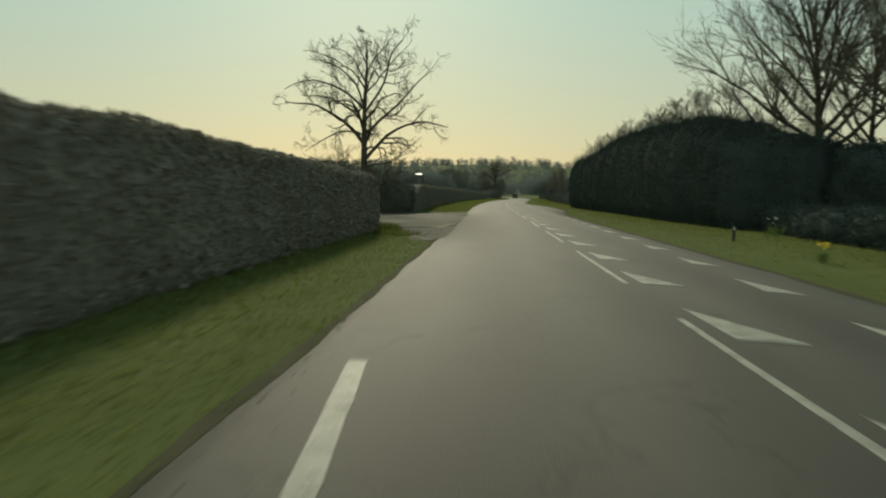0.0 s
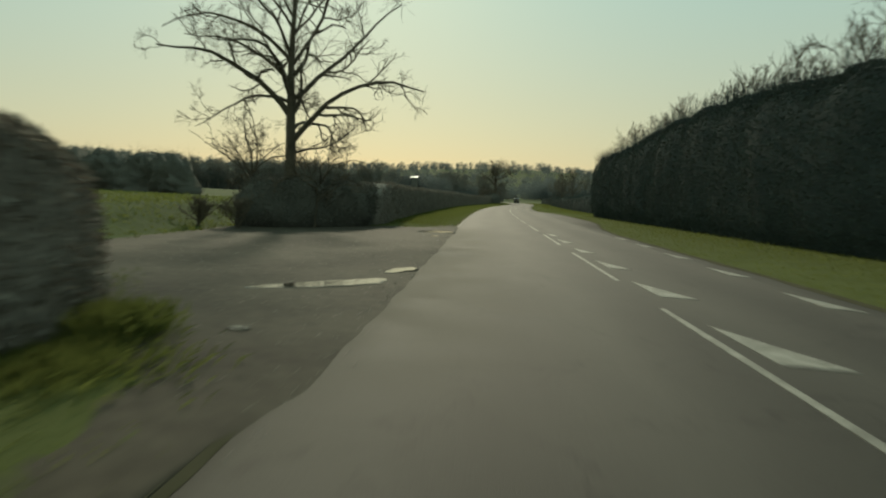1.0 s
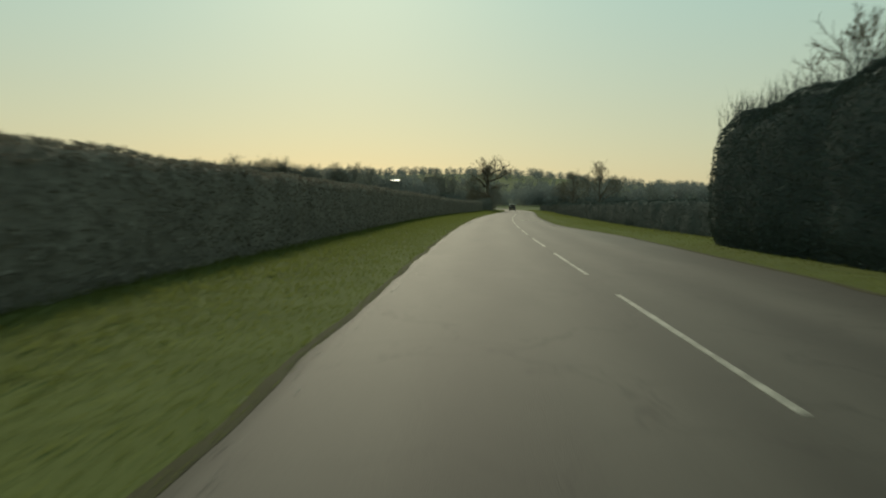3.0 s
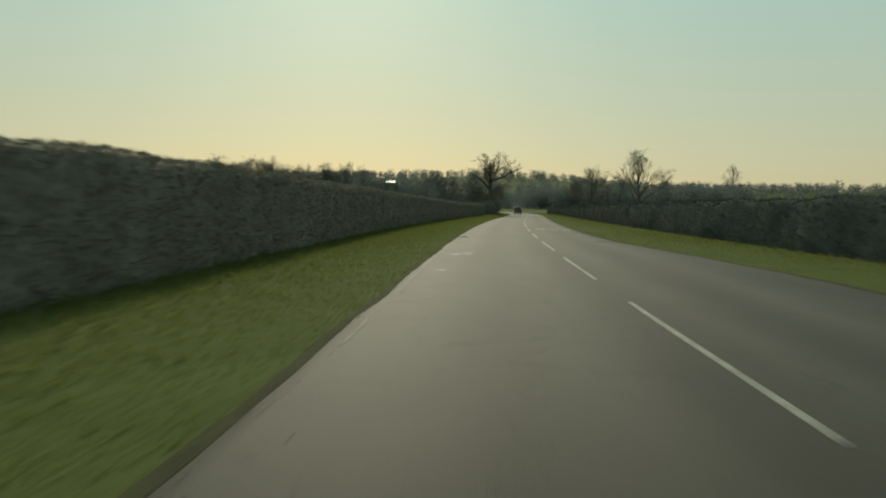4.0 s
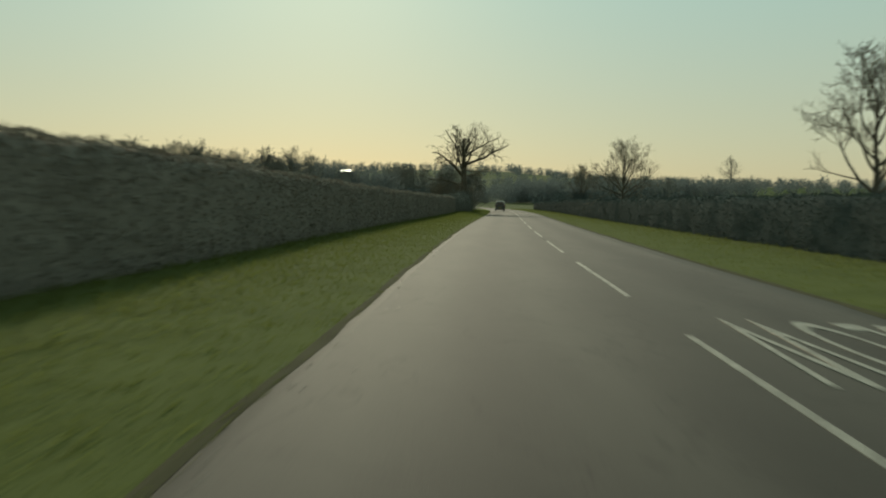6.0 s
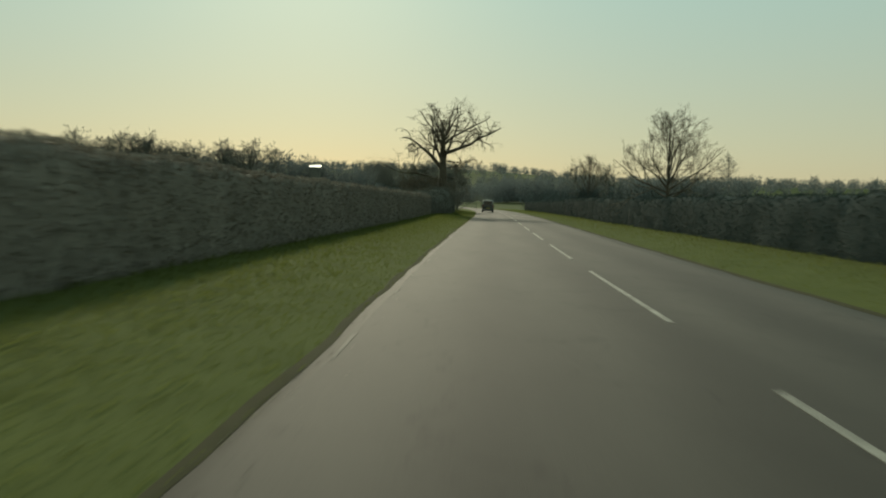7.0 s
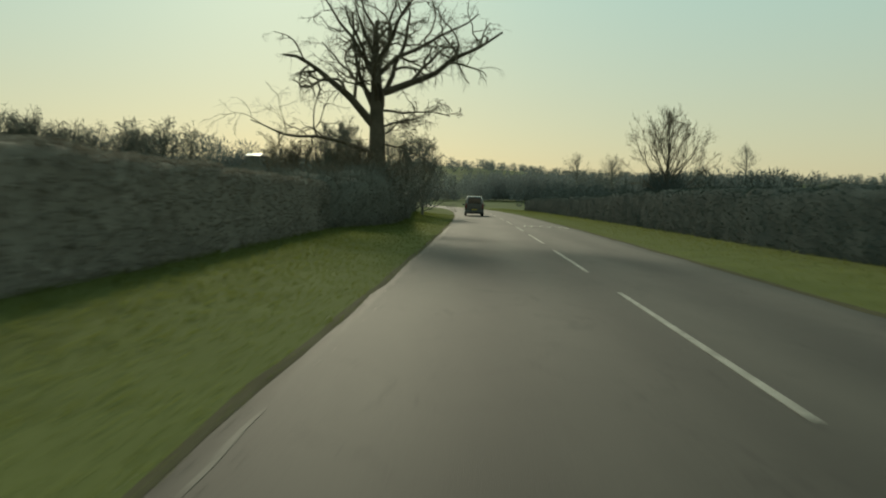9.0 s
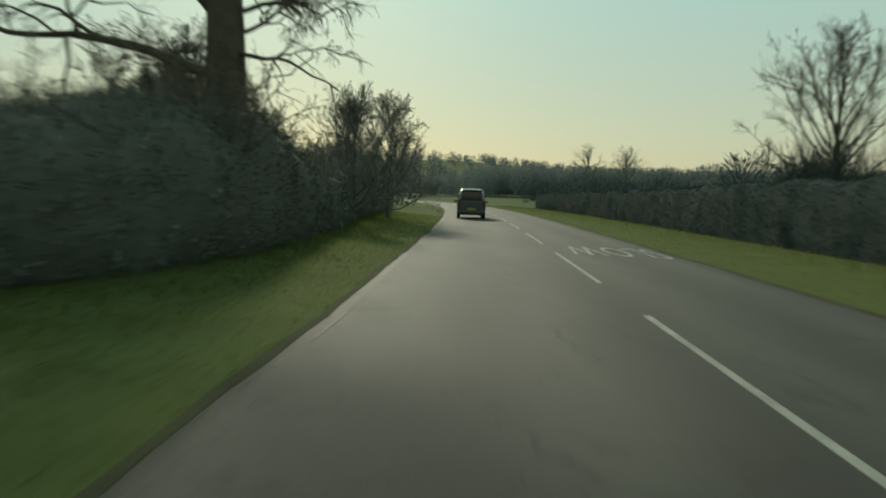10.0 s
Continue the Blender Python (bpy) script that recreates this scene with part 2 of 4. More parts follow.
def child(name, me, parent, label="", kind=""):
    ob = new(name, me)
    ob.parent = parent
    return tagged(ob, label, kind=kind)


def thing(name, place, label, category, group="", turn=0.0):
    ob = new(name)
    ob.matrix_world = Matrix.Translation(Vector([float(v) for v in place])) @ Matrix.Rotation(turn, 4, "Z")
    ob.empty_display_size = 0.3
    return tagged(ob, label, category, group)


def sheet(name, s, rows, mat, smooth=True):
    """A strip that follows the road: rows of (offset, height), each a number or an array over s."""
    s = np.asarray(s, float)
    grid = np.stack([on(s, d, z) for d, z in rows], 1)
    n, k = len(s), len(rows)
    i = (np.arange(n - 1)[:, None] * k + np.arange(k - 1)[None]).ravel()
    faces = np.stack([i, i + 1, i + k + 1, i + k], -1)
    return mesh_from(name, grid.reshape(-1, 3), faces, mat, smooth)


def wave(s, seed, amount, length):
    """A smooth uneven line."""
    r = np.random.RandomState(seed)
    out = 0
    for k in range(4):
        out = out + np.sin(np.asarray(s) * (2 * np.pi / length) * (1.7 ** k) + r.uniform(0, 6.3)) / (1.5 ** k)
    return amount * out / 2.2


def lumps(p, seed, length):
    """Smooth uneven values between about -1 and 1 over places in space."""
    r = np.random.RandomState(seed)
    out = 0
    for k in range(14):
        w = r.normal(size=3)
        w *= 2 * np.pi / (length * r.uniform(0.35, 1.3)) / np.linalg.norm(w)
        out = out + np.sin(p @ w + r.uniform(0, 6.3))
    return out / 4.5


def slips(base, way, length, width, rng, bend_down=0.0):
    """Tapered slips (blades, twigs, leaves): four corners each, from the base along the way."""
    n = len(base)
    way = way / np.linalg.norm(way, axis=1, keepdims=True)
    side = np.cross(way, rng.normal(size=(n, 3)))
    side /= np.linalg.norm(side, axis=1, keepdims=True) + 1e-9
    side *= width[:, None] / 2
    mid = base + way * (length * 0.5)[:, None]
    tip = base + way * length[:, None]
    tip[:, 2] -= bend_down * length
    verts = np.stack([base - side * 0.6, mid - side, tip, mid + side], 1).reshape(-1, 3)
    faces = np.arange(n * 4, dtype=np.int32).reshape(-1, 4)
    return verts, faces


# ---- ground ----
def build_ground():
    xs = np.concatenate([np.linspace(-2600, -420, 22)[:-1], np.linspace(-420, -60, 37)[:-1], np.linspace(-60, -8, 53)[:-1], np.linspace(-8, 120, 33)[:-1], np.linspace(120, 480, 37)[:-1], np.linspace(480, 2600, 22)])
    ys = np.concatenate([np.linspace(-900, -60, 14)[:-1], np.linspace(-60, 20, 17)[:-1], np.linspace(20, 90, 47)[:-1], np.linspace(90, 420, 67)[:-1], np.linspace(420, 1200, 53)[:-1], np.linspace(1200, 3800, 22)])
    gx, gy = np.meshgrid(xs, ys)
    z = relief(gx, gy)
    n, k = len(ys), len(xs)
    i = (np.arange(n - 1)[:, None] * k + np.arange(k - 1)[None]).ravel()
    me = mesh_from("ground", np.stack([gx, gy, z], -1).reshape(-1, 3), np.stack([i, i + 1, i + k + 1, i + k], -1), FIELD, True)
    tagged(new("ground", me), "green and brown winter fields rising to wooded hills", "ground", kind="structure")


build_ground()

LEFT, RIGHT = -3.48, 3.12
GATE_A, GATE_B = 29.0, 55.0


def edge_left(s):
    return LEFT + wave(s, 3, 0.03, 9.0)


def edge_right(s):
    return RIGHT + wave(s, 4, 0.04, 9.0) + 1.8 * np.exp(-((np.asarray(s) - 82) / 21.0) ** 4)


def build_road():
    s = np.concatenate([np.arange(-20, 300, 1.0), np.arange(300, 840, 6.0)])
    el, er = edge_left(s), edge_right(s)
    rows = [(el, crown(el) - 0.12), (el, crown(el))] + [(d, crown(d)) for d in (-3.3, -3.0, -2.6, -2.1, -1.6, -0.7, 0.0, 0.7, 1.6, 2.5)] + [(er, crown(er)), (er, crown(er) - 0.12)]
    me = sheet("road", s, rows, ASPHALT)
    across = np.stack([np.broadcast_to(d, s.shape) for d, z in rows], 1).astype(np.float32)
    me.attributes.new("across", "FLOAT", "POINT").data.foreach_set("value", across.ravel())
    gate = np.clip(np.minimum(s - GATE_A + 3, GATE_B + 2 - s) / 7, 0, 1)[:, None]
    me.attributes.new("mud", "FLOAT", "POINT").data.foreach_set("value", (gate * np.clip((-1.3 - across) / 2.0, 0, 1)).astype(np.float32).ravel())
    road = tagged(new("road", me), "worn grey asphalt two-lane country road", "road", kind="structure")
    # pale dust along the right edge
    d0, d1 = er - 0.16 + wave(s, 9, 0.06, 6), er + 0.05
    child("dust_strip", sheet("dust_strip", s, [(d0, crown(d0) + 0.003), (d1, crown(d1) + 0.004)], DUSTY), road)
    # bare soil washed over the left edge, where the grass thins out
    for lo, hi in ((-20, GATE_A - 1), (GATE_B + 1, 840)):
        k = (s >= lo) & (s <= hi)
        d0, d1, d2 = (el + 0.04 + wave(s, 8, 0.04, 5))[k], (el - 0.02)[k], (el - 0.06 + wave(s, 10, 0.04, 4))[k]
        child("soil_strip", sheet("soil_strip", s[k], [(d2, 0.010), (d1, crown(d1) + 0.016), (d0, crown(d0) + 0.003)], DUSTY), road)
    return road


road = build_road()


def mark(name, corners, parent, lift=0.006, mat=None):
    """A flat painted mark with a thin edge, from corners (s, d) in order."""
    c = np.array(corners, float)
    top = on(c[:, 0], c[:, 1], crown(c[:, 1]) + lift)
    low = top - np.array([0, 0, lift + 0.004])
    n = len(c)
    bm = bmesh.new()
    t = [bm.verts.new(v) for v in top]
    b = [bm.verts.new(v) for v in low]
    bm.faces.new(t)
    for k in range(n):
        bm.faces.new((t[k], b[k], b[(k + 1) % n], t[(k + 1) % n]))
    bmesh.ops.recalc_face_normals(bm, faces=bm.faces)
    me = bpy.data.meshes.new(name)
    bm.to_mesh(me)
    bm.free()
    me.materials.append(mat or PAINT)
    return child(name, me, parent)


def build_marks():
    r = random.Random(5)
    # warning line: six metres of paint, three of gap
    for k in range(-3, 36):
        s0 = 17.59 + 9 * k
        w = 0.040
        cuts = [s0, s0 + 2, s0 + 4, s0 + 6]
        left = [(c, -w + r.uniform(-0.008, 0.008)) for c in cuts]
        right = [(c, w + r.uniform(-0.008, 0.008)) for c in reversed(cuts)]
        mark("lane_mark", right[::-1] + left[::-1], road)
    # triangular teeth on both sides of the oncoming lane
    for k in range(-2, 10):
        s0 = 13.6 + 4.03 * k
        w = float(np.interp(s0, [13, 30, 45], [0.64, 0.58, 0.30]))
        d0 = 0.21
        mark("tooth_mark", [(s0 + 1.75, d0), (s0, d0 + 0.03), (s0 - 0.12, d0 + w)], road, 0.008)
        d1 = float(np.interp(s0, [12, 30, 50], [2.2, 2.62, 2.85]))
        mark("tooth_mark", [(s0 + 1.3, d1 - w * 0.6), (s0 - 0.3, d1 - w * 0.75), (s0 - 0.6, d1)], road, 0.008)
    # the worn end of an edge line before the field entrance, broken by cracks
    bar = lambda s: -2.80 - 0.085 * (s - 10.5)
    for s0, s1 in ((4.0, 6.1), (6.14, 8.3), (8.36, 9.95), (9.99, 11.2), (11.24, 12.42)):
        mark("edge_mark", [(s0, bar(s0) + 0.08), (s1, bar(s1) + 0.07), (s1 + 0.03, bar(s1) - 0.08), (s0 - 0.02, bar(s0) - 0.08)], road)
    # the worn edge line along the left, in lengths between cracks
    s0 = 56.5
    while s0 < 236:
        s1 = s0 + r.uniform(0.5, 1.8)
        cut = np.linspace(s0, s1 - 0.12, 5)
        d0 = edge_left(cut) + 0.17
        mark("edge_mark", [(a, b + r.uniform(-0.012, 0.012)) for a, b in zip(cut, d0)] + [(a, b + 0.035 + r.uniform(-0.010, 0.010)) for a, b in zip(cut[::-1], d0[::-1])], road, 0.004, WORN)
        s0 = s1 + r.uniform(3.0, 12.0)
    # smooth polished patches in the wheel track
    for s0, d0, ls, ld in ((96.2, -2.85, 0.45, 0.16), (96.9, -2.55, 0.35, 0.22), (96.1, -2.5, 0.25, 0.10), (91.2, -2.9, 0.25, 0.13)):
        ring = [(s0 + math.cos(a) * ls * r.uniform(0.75, 1.1), d0 + math.sin(a) * ld * r.uniform(0.75, 1.1)) for a in np.linspace(0, 6.283, 37)[:-1]]
        mark("worn_patch", ring, road, 0.003, SLICK)


build_marks()


def build_word(s0, d0, depth, width):
    """The painted word, read by drivers who come the other way."""
    total = 0.0
    letters = []
    for ch in "SLOW":
        cu = bpy.data.curves.new("letter", "FONT")
        cu.body = ch
        cu.size = 1.0
        cu.extrude = 0.004
        tmp = bpy.data.objects.new("letter", cu)
        scene.collection.objects.link(tmp)
        dg = bpy.context.evaluated_depsgraph_get()
        me = bpy.data.meshes.new_from_object(tmp.evaluated_get(dg))
        bpy.data.objects.remove(tmp)
        co = np.zeros(len(me.vertices) * 3)
        me.vertices.foreach_get("co", co)
        co = co.reshape(-1, 3)
        letters.append((me, co))
        total += co[:, 0].max() - co[:, 0].min() + 0.14
    total -= 0.14
    x = 0.0
    for (me, co), ch in zip(letters, "SLOW"):
        lx = co[:, 0] - co[:, 0].min() + x
        x += co[:, 0].max() - co[:, 0].min() + 0.14
        ly = (co[:, 1] - co[:, 1].min()) / max(co[:, 1].max() - co[:, 1].min(), 0.01)
        d = d0 + width - lx / total * width
        s = s0 + depth * (1 - ly)
        me.vertices.foreach_set("co", on(s, d, crown(d) + 0.004 + np.where(co[:, 2] > 0, 0.005, -0.002)).astype(np.float32).ravel())
        me.update()
        me.materials.clear()
        me.materials.append(PAINT)
        child("letter_mark", me, road, "white painted road letter " + ch)


build_word(120.7, 0.48, 3.2, 2.15)
build_word(212.3, 0.42, 3.0, 2.35)

# ---- verges ----


def bank_left(s, d):
    """Height of the left verge: a low bank towards the hedge."""
    f = np.clip((edge_left(s) - d) / 3.6, 0, 1)
    return 0.16 * f * f * (3 - 2 * f) * open_left(s) + 0.01


def open_left(s):
    """1 on the grass, 0 in the field entrance."""
    s = np.asarray(s, float)
    return np.clip(np.abs(s - (GATE_A + GATE_B) / 2) - (GATE_B - GATE_A) / 2 + 1.0, 0, 3) / 3


def bank_right(s, d):
    f = np.clip((d - edge_right(s)) / 3.2, 0, 1)
    return 0.0 + 0.03 * f * f * (3 - 2 * f) + 0.01


def build_verges():
    s = np.arange(-20, 330, 0.75)
    el, er = edge_left(s), edge_right(s)
    rows = []
    for f in np.linspace(0, 1, 9):
        d = el + 0.06 - f * 5.6
        rows.append((d, bank_left(s, d) + wave(s, 20 + int(f * 8), 0.010 * min(1, f * 3), 3.0) * open_left(s) - 0.012 * (f == 0)))
    me = sheet("verge_left", s, rows[::-1], TURF)
    tagged(new("verge_left", me), "grassy bank between the road and the clipped hedge", "verge", kind="structure")
    rows = []
    for f in np.linspace(0, 1, 8):
        d = er - 0.06 + f * 6.6
        rows.append((d, bank_right(s, d) + wave(s, 40 + int(f * 8), 0.010 * min(1, f * 4), 3.4) - 0.05 * (f == 0)))
    me = sheet("verge_right", s, rows, TURF)
    tagged(new("verge_right", me), "green grass verge beside the road under hedges", "verge", kind="structure")
    s = np.arange(GATE_A - 2.5, GATE_B + 2.6, 0.5)
    taper = np.clip(np.minimum(s - GATE_A + 2.5, GATE_B + 2.5 - s) / 3.5, 0.03, 1)
    rows = [(edge_left(s) - 0.1 - f * taper * 8.0, 0.024 + wave(s, 60 + int(f * 10), 0.012, 2.5)) for f in np.linspace(0, 1, 14)]
    lip = edge_left(s) + (0.22 + wave(s, 77, 0.05, 3.1)) * np.clip(taper * 1.5, 0, 1)
    rows = [(lip, crown(lip) - 0.004), (lip - 0.06, crown(lip) + 0.006), (edge_left(s), crown(LEFT) + 0.014)] + rows
    me = sheet("field_entrance", s, rows[::-1], MUD)
    tagged(new("field_entrance", me), "muddy gravel field entrance with potholes beside the road", "field entrance", kind="structure")


build_verges()


def build_grass(name, s0, s1, side, count, label, seed):
    rng = np.random.RandomState(seed)
    s = rng.uniform(s0, s1, count)
    f = rng.uniform(0, 1, count)
    clump = wave(s * 1.0 + f * 5, seed + 1, 1.0, 2.3) * 0.5 + rng.uniform(-0.6, 0.6, count)
    if side < 0:
        d = edge_left(s) + 0.05 - f * 4.2
        z = bank_left(s, d)
        # the grass ends on a slant towards the field entrance
        keep = open_left(s + np.where(s < 42, 2.0 * (5.0 + d), 0)) > rng.uniform(0, 1, count)
    else:
        d = edge_right(s) - 0.05 + f * 5.6
        z = bank_right(s, d)
        keep = np.ones(count, bool)
    s, d, z, f, clump = s[keep], d[keep], z[keep], f[keep], clump[keep]
    n = len(s)
    tall = (0.045 + 0.085 * np.clip(f * 1.6, 0, 1)) * (1.0 + 0.4 * clump) * rng.uniform(0.6, 1.4, n)
    way = np.stack([rng.normal(0, 0.45, n), rng.normal(0, 0.45, n), np.ones(n)], -1)
    v, fa = slips(on(s, d, z - 0.02), way, np.clip(tall, 0.03, 0.4), rng.uniform(0.008, 0.024, n), rng, 0.15)
    tagged(new(name, mesh_from(name, v, fa, BLADE)), label, "grass", kind="stuff")


build_grass("verge_grass", 5, 120, -1, 130000, "short green roadside grass on the bank by the hedge", 11)
build_grass("verge_grass", 120, 240, -1, 95000, "short green roadside grass on the bank by the hedge", 12)
build_grass("verge_grass", 10, 120, 1, 55000, "short green roadside grass along the far verge", 13)
build_grass("verge_grass", 120, 300, 1, 50000, "short green roadside grass along the far verge", 14)



def build_tussock(s, d, wide, tall, count, seed):
    """Long rough grass at the foot of the hedge's end."""
    rng = np.random.RandomState(seed)
    off = rng.normal(0, 0.5, (count, 2)) * wide
    way = np.concatenate([off * 0.6 + rng.normal(0, 0.25, (count, 2)), np.ones((count, 1))], 1)
    base = on(s + off[:, 1], d + off[:, 0], 0.0)
    v, f = slips(base, way, tall * rng.uniform(0.4, 1.2, count), rng.uniform(0.012, 0.028, count), rng, 0.25)
    tagged(new("rough_grass", mesh_from("rough_grass", v, f, BLADE)), "long green tussocks at the end of the clipped hedge", "grass", kind="stuff")


build_tussock(29.9, -5.45, 0.5, 0.45, 1800, 18)
build_tussock(28.6, -5.2, 0.8, 0.26, 1800, 19)


def build_bank_grass():
    """Rough grass and docks on the bank behind the entrance."""
    rng = np.random.RandomState(17)
    n = 18000
    s = rng.uniform(36, 70, n)
    d = -11.3 - rng.uniform(0, 1, n) ** 1.4 * 26
    place = on(s, d)
    place[:, 2] = relief(place[:, 0], place[:, 1]) - 0.02
    clump = lumps(place, 19, 1.6)
    tall = np.clip(0.14 + 0.10 * clump, 0.04, 0.5) * rng.uniform(0.6, 1.5, n)
    way = np.stack([rng.normal(0, 0.45, n), rng.normal(0, 0.45, n), np.ones(n)], -1)
    v, f = slips(place, way, tall, rng.uniform(0.03, 0.06, n), rng, 0.15)
    tagged(new("field_grass", mesh_from("field_grass", v, f, BLADE)), "rough green grass on the bank behind the entrance", "grass", kind="stuff")


build_bank_grass()


def build_gravel():
    """Loose stones on the entrance and crumbs along the road's edges: small four-sided pebbles."""
    rng = np.random.RandomState(31)
    n1, n2 = 4200, 3600
    s = np.concatenate([rng.uniform(GATE_A - 1, GATE_B + 1, n1), rng.uniform(4, 240, n2)])
    el = edge_left(s)
    d = np.concatenate([el[:n1] + 0.2 - rng.uniform(0, 1, n1) ** 1.3 * 7.0, el[n1:] + rng.normal(0.0, 0.16, n2)])
    z = np.where(np.arange(n1 + n2) < n1, 0.03, 0.006) + np.where(d > el, crown(d) - 0.0, 0)
    size = rng.uniform(0.005, 0.016, n1 + n2) * np.where(rng.uniform(0, 1, n1 + n2) < 0.04, 1.7, 1.0)
    c = on(s, d, z)
    n = len(c)
    off = np.array([[1, 0, -0.3], [-0.5, 0.87, -0.3], [-0.5, -0.87, -0.3], [0, 0, 0.6]])
    v = c[:, None] + off[None] * size[:, None, None] * rng.uniform(0.6, 1.3, (n, 4, 1))
    i = np.arange(n)[:, None] * 4
    f = np.concatenate([i + np.array([0, 1, 3]), i + np.array([1, 2, 3]), i + np.array([2, 0, 3])])
    tagged(new("gravel", mesh_from("gravel", v.reshape(-1, 3), f, STONE)), "loose grey-brown gravel scattered along the road edge", "gravel", kind="stuff")


STONE = material("stone", (0.05, 0.043, 0.033), (0.26, 0.24, 0.205), 6.0, 60, 0.8, 0.2, island=0.9)
build_gravel()


# ---- hedges ----
def hedge(label, line, height, depth, seed, density=150.0, leaf=None, ragged=0.12, twig_len=0.28, base=0.0, sprout=0.0, bulge=0.12, shoot=0.45, dark=False, mid_tone=False, land=False, clipped=False):
    """A hedge along a line of (s, d): a dense inside and a coat of twigs and leaves. height: a number or a function of s."""
    rng = np.random.RandomState(seed)
    pts = np.array(line, float)
    seg = np.concatenate([[0], np.cumsum(np.hypot(np.diff(pts[:, 0]), np.diff(pts[:, 1])))])
    n = max(6, int(seg[-1] / 0.5))
    u = np.linspace(0, seg[-1], n)
    s, d = np.interp(u, seg, pts[:, 0]), np.interp(u, seg, pts[:, 1])
    mid = on(s, d, base)
    if land:
        mid[:, 2] = relief(mid[:, 0], mid[:, 1])
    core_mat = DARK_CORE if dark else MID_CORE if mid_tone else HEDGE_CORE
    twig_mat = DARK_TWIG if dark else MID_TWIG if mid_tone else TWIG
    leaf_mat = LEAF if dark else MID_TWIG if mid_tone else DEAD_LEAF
    tang = np.gradient(mid, axis=0)
    tang /= np.linalg.norm(tang, axis=1, keepdims=True)
    across = np.stack([tang[:, 1], -tang[:, 0], np.zeros(n)], -1)
    tall = np.asarray([height(v) for v in s]) if callable(height) else np.full(n, float(height))
    tall = tall + wave(u, seed, ragged, 4.5)
    round_off = 1.6 if clipped else 0.8
    tall *= 0.55 + 0.45 * np.clip(np.minimum(u, seg[-1] - u) / round_off, 0, 1) ** 0.5
    half = depth / 2 * (1 + wave(u, seed + 1, 0.05, 11.0))
    half *= 0.5 + 0.5 * np.clip(np.minimum(u, seg[-1] - u) / round_off, 0, 1) ** 0.5
    prof_x = np.array([-0.80, -0.98, -1.02, -1.0, -0.90, -0.62, -0.22, 0.22, 0.62, 0.90, 1.0, 1.02, 0.98, 0.80])
    if clipped:
        prof_x = np.sign(prof_x) * np.abs(prof_x) ** 0.22
    prof_z = np.array([0.0, 0.16, 0.38, 0.62, 0.85, 0.97, 1.0, 1.0, 0.97, 0.85, 0.62, 0.38, 0.16, 0.0])
    fine = np.linspace(0, 13, 14 if tall.mean() < 2.4 else 30)
    prof_x, prof_z = np.interp(fine, np.arange(14), prof_x), np.interp(fine, np.arange(14), prof_z)
    k = len(prof_x)
    ring = mid[:, None] + across[:, None] * (prof_x[None] * half[:, None])[..., None]
    ring[..., 2] += prof_z[None] * tall[:, None]
    push = (lumps(ring, seed + 7, 1.6) * 0.6 + lumps(ring, seed + 8, 0.6) * 0.4 + lumps(ring, seed + 9, 4.5) * 0.7) * bulge
    ring += across[:, None] * (prof_x[None] * push)[..., None]
    ring[..., 2] += prof_z[None] ** 3 * push * 0.7
    top = thing("hedge", mid[0], label, "hedge")
    inv = np.array(mid[0])
    i = (np.arange(n - 1)[:, None] * k + np.arange(k - 1)[None]).ravel()
    faces = [np.stack([i, i + 1, i + k + 1, i + k], -1)]
    inner = mid[:, None] + (ring - mid[:, None]) * (np.array([0.965, 0.965, 0.98]) if clipped else np.array([0.93, 0.93, 0.96]))
    core = inner.reshape(-1, 3) - inv
    ends = []
    for row, flip in ((0, False), (n - 1, True)):
        a = row * k
        for j in range(k // 2 - 1):
            q = [a + j, a + k - 1 - j, a + k - 2 - j, a + j + 1]
            ends.append(q[::-1] if flip else q)
    faces.append(np.array(ends))
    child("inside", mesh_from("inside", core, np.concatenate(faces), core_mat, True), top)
    # coat
    size = 0.8 if clipped else 1.0
    area = seg[-1] * (tall.mean() * 2 + depth)
    count = int(area * density)
    a, b = rng.uniform(0, n - 1.001, count), rng.uniform(0, k - 1.001, count)
    ai, bi = a.astype(int), b.astype(int)
    fa, fb = (a - ai)[:, None], (b - bi)[:, None]
    p = (ring[ai, bi] * (1 - fa) + ring[ai + 1, bi] * fa) * (1 - fb) + (ring[ai, bi + 1] * (1 - fa) + ring[ai + 1, bi + 1] * fa) * fb
    centre = mid[ai] + np.array([0, 0, 1.0]) * (tall[ai] * 0.45)[:, None]
    out = p - centre
    out /= np.linalg.norm(out, axis=1, keepdims=True) + 1e-6
    way = out * 0.6 + rng.normal(0, 0.55, (count, 3)) + np.array([0, 0, 0.55])
    length = twig_len * rng.uniform(0.4, 1.3, count)
    p = p - out * (length * 0.45)[:, None] - inv
    is_leaf = rng.uniform(0, 1, count) < (leaf if leaf is not None else 0.35)
    v, f = slips(p[~is_leaf], way[~is_leaf], length[~is_leaf], rng.uniform(0.009, 0.020, (~is_leaf).sum()), rng, 0.05)
    child("twig_coat", mesh_from("twig_coat", v, f, twig_mat), top, kind="stuff")
    v, f = slips(p[is_leaf] + out[is_leaf] * (length[is_leaf] * 0.5)[:, None], rng.normal(0, 1, (is_leaf.sum(), 3)) + out[is_leaf] * 0.5, rng.uniform(0.06, 0.13, is_leaf.sum()) * size, rng.uniform(0.04, 0.075, is_leaf.sum()) * size, rng)
    child("leaf_coat", mesh_from("leaf_coat", v, f, leaf_mat), top, kind="stuff")
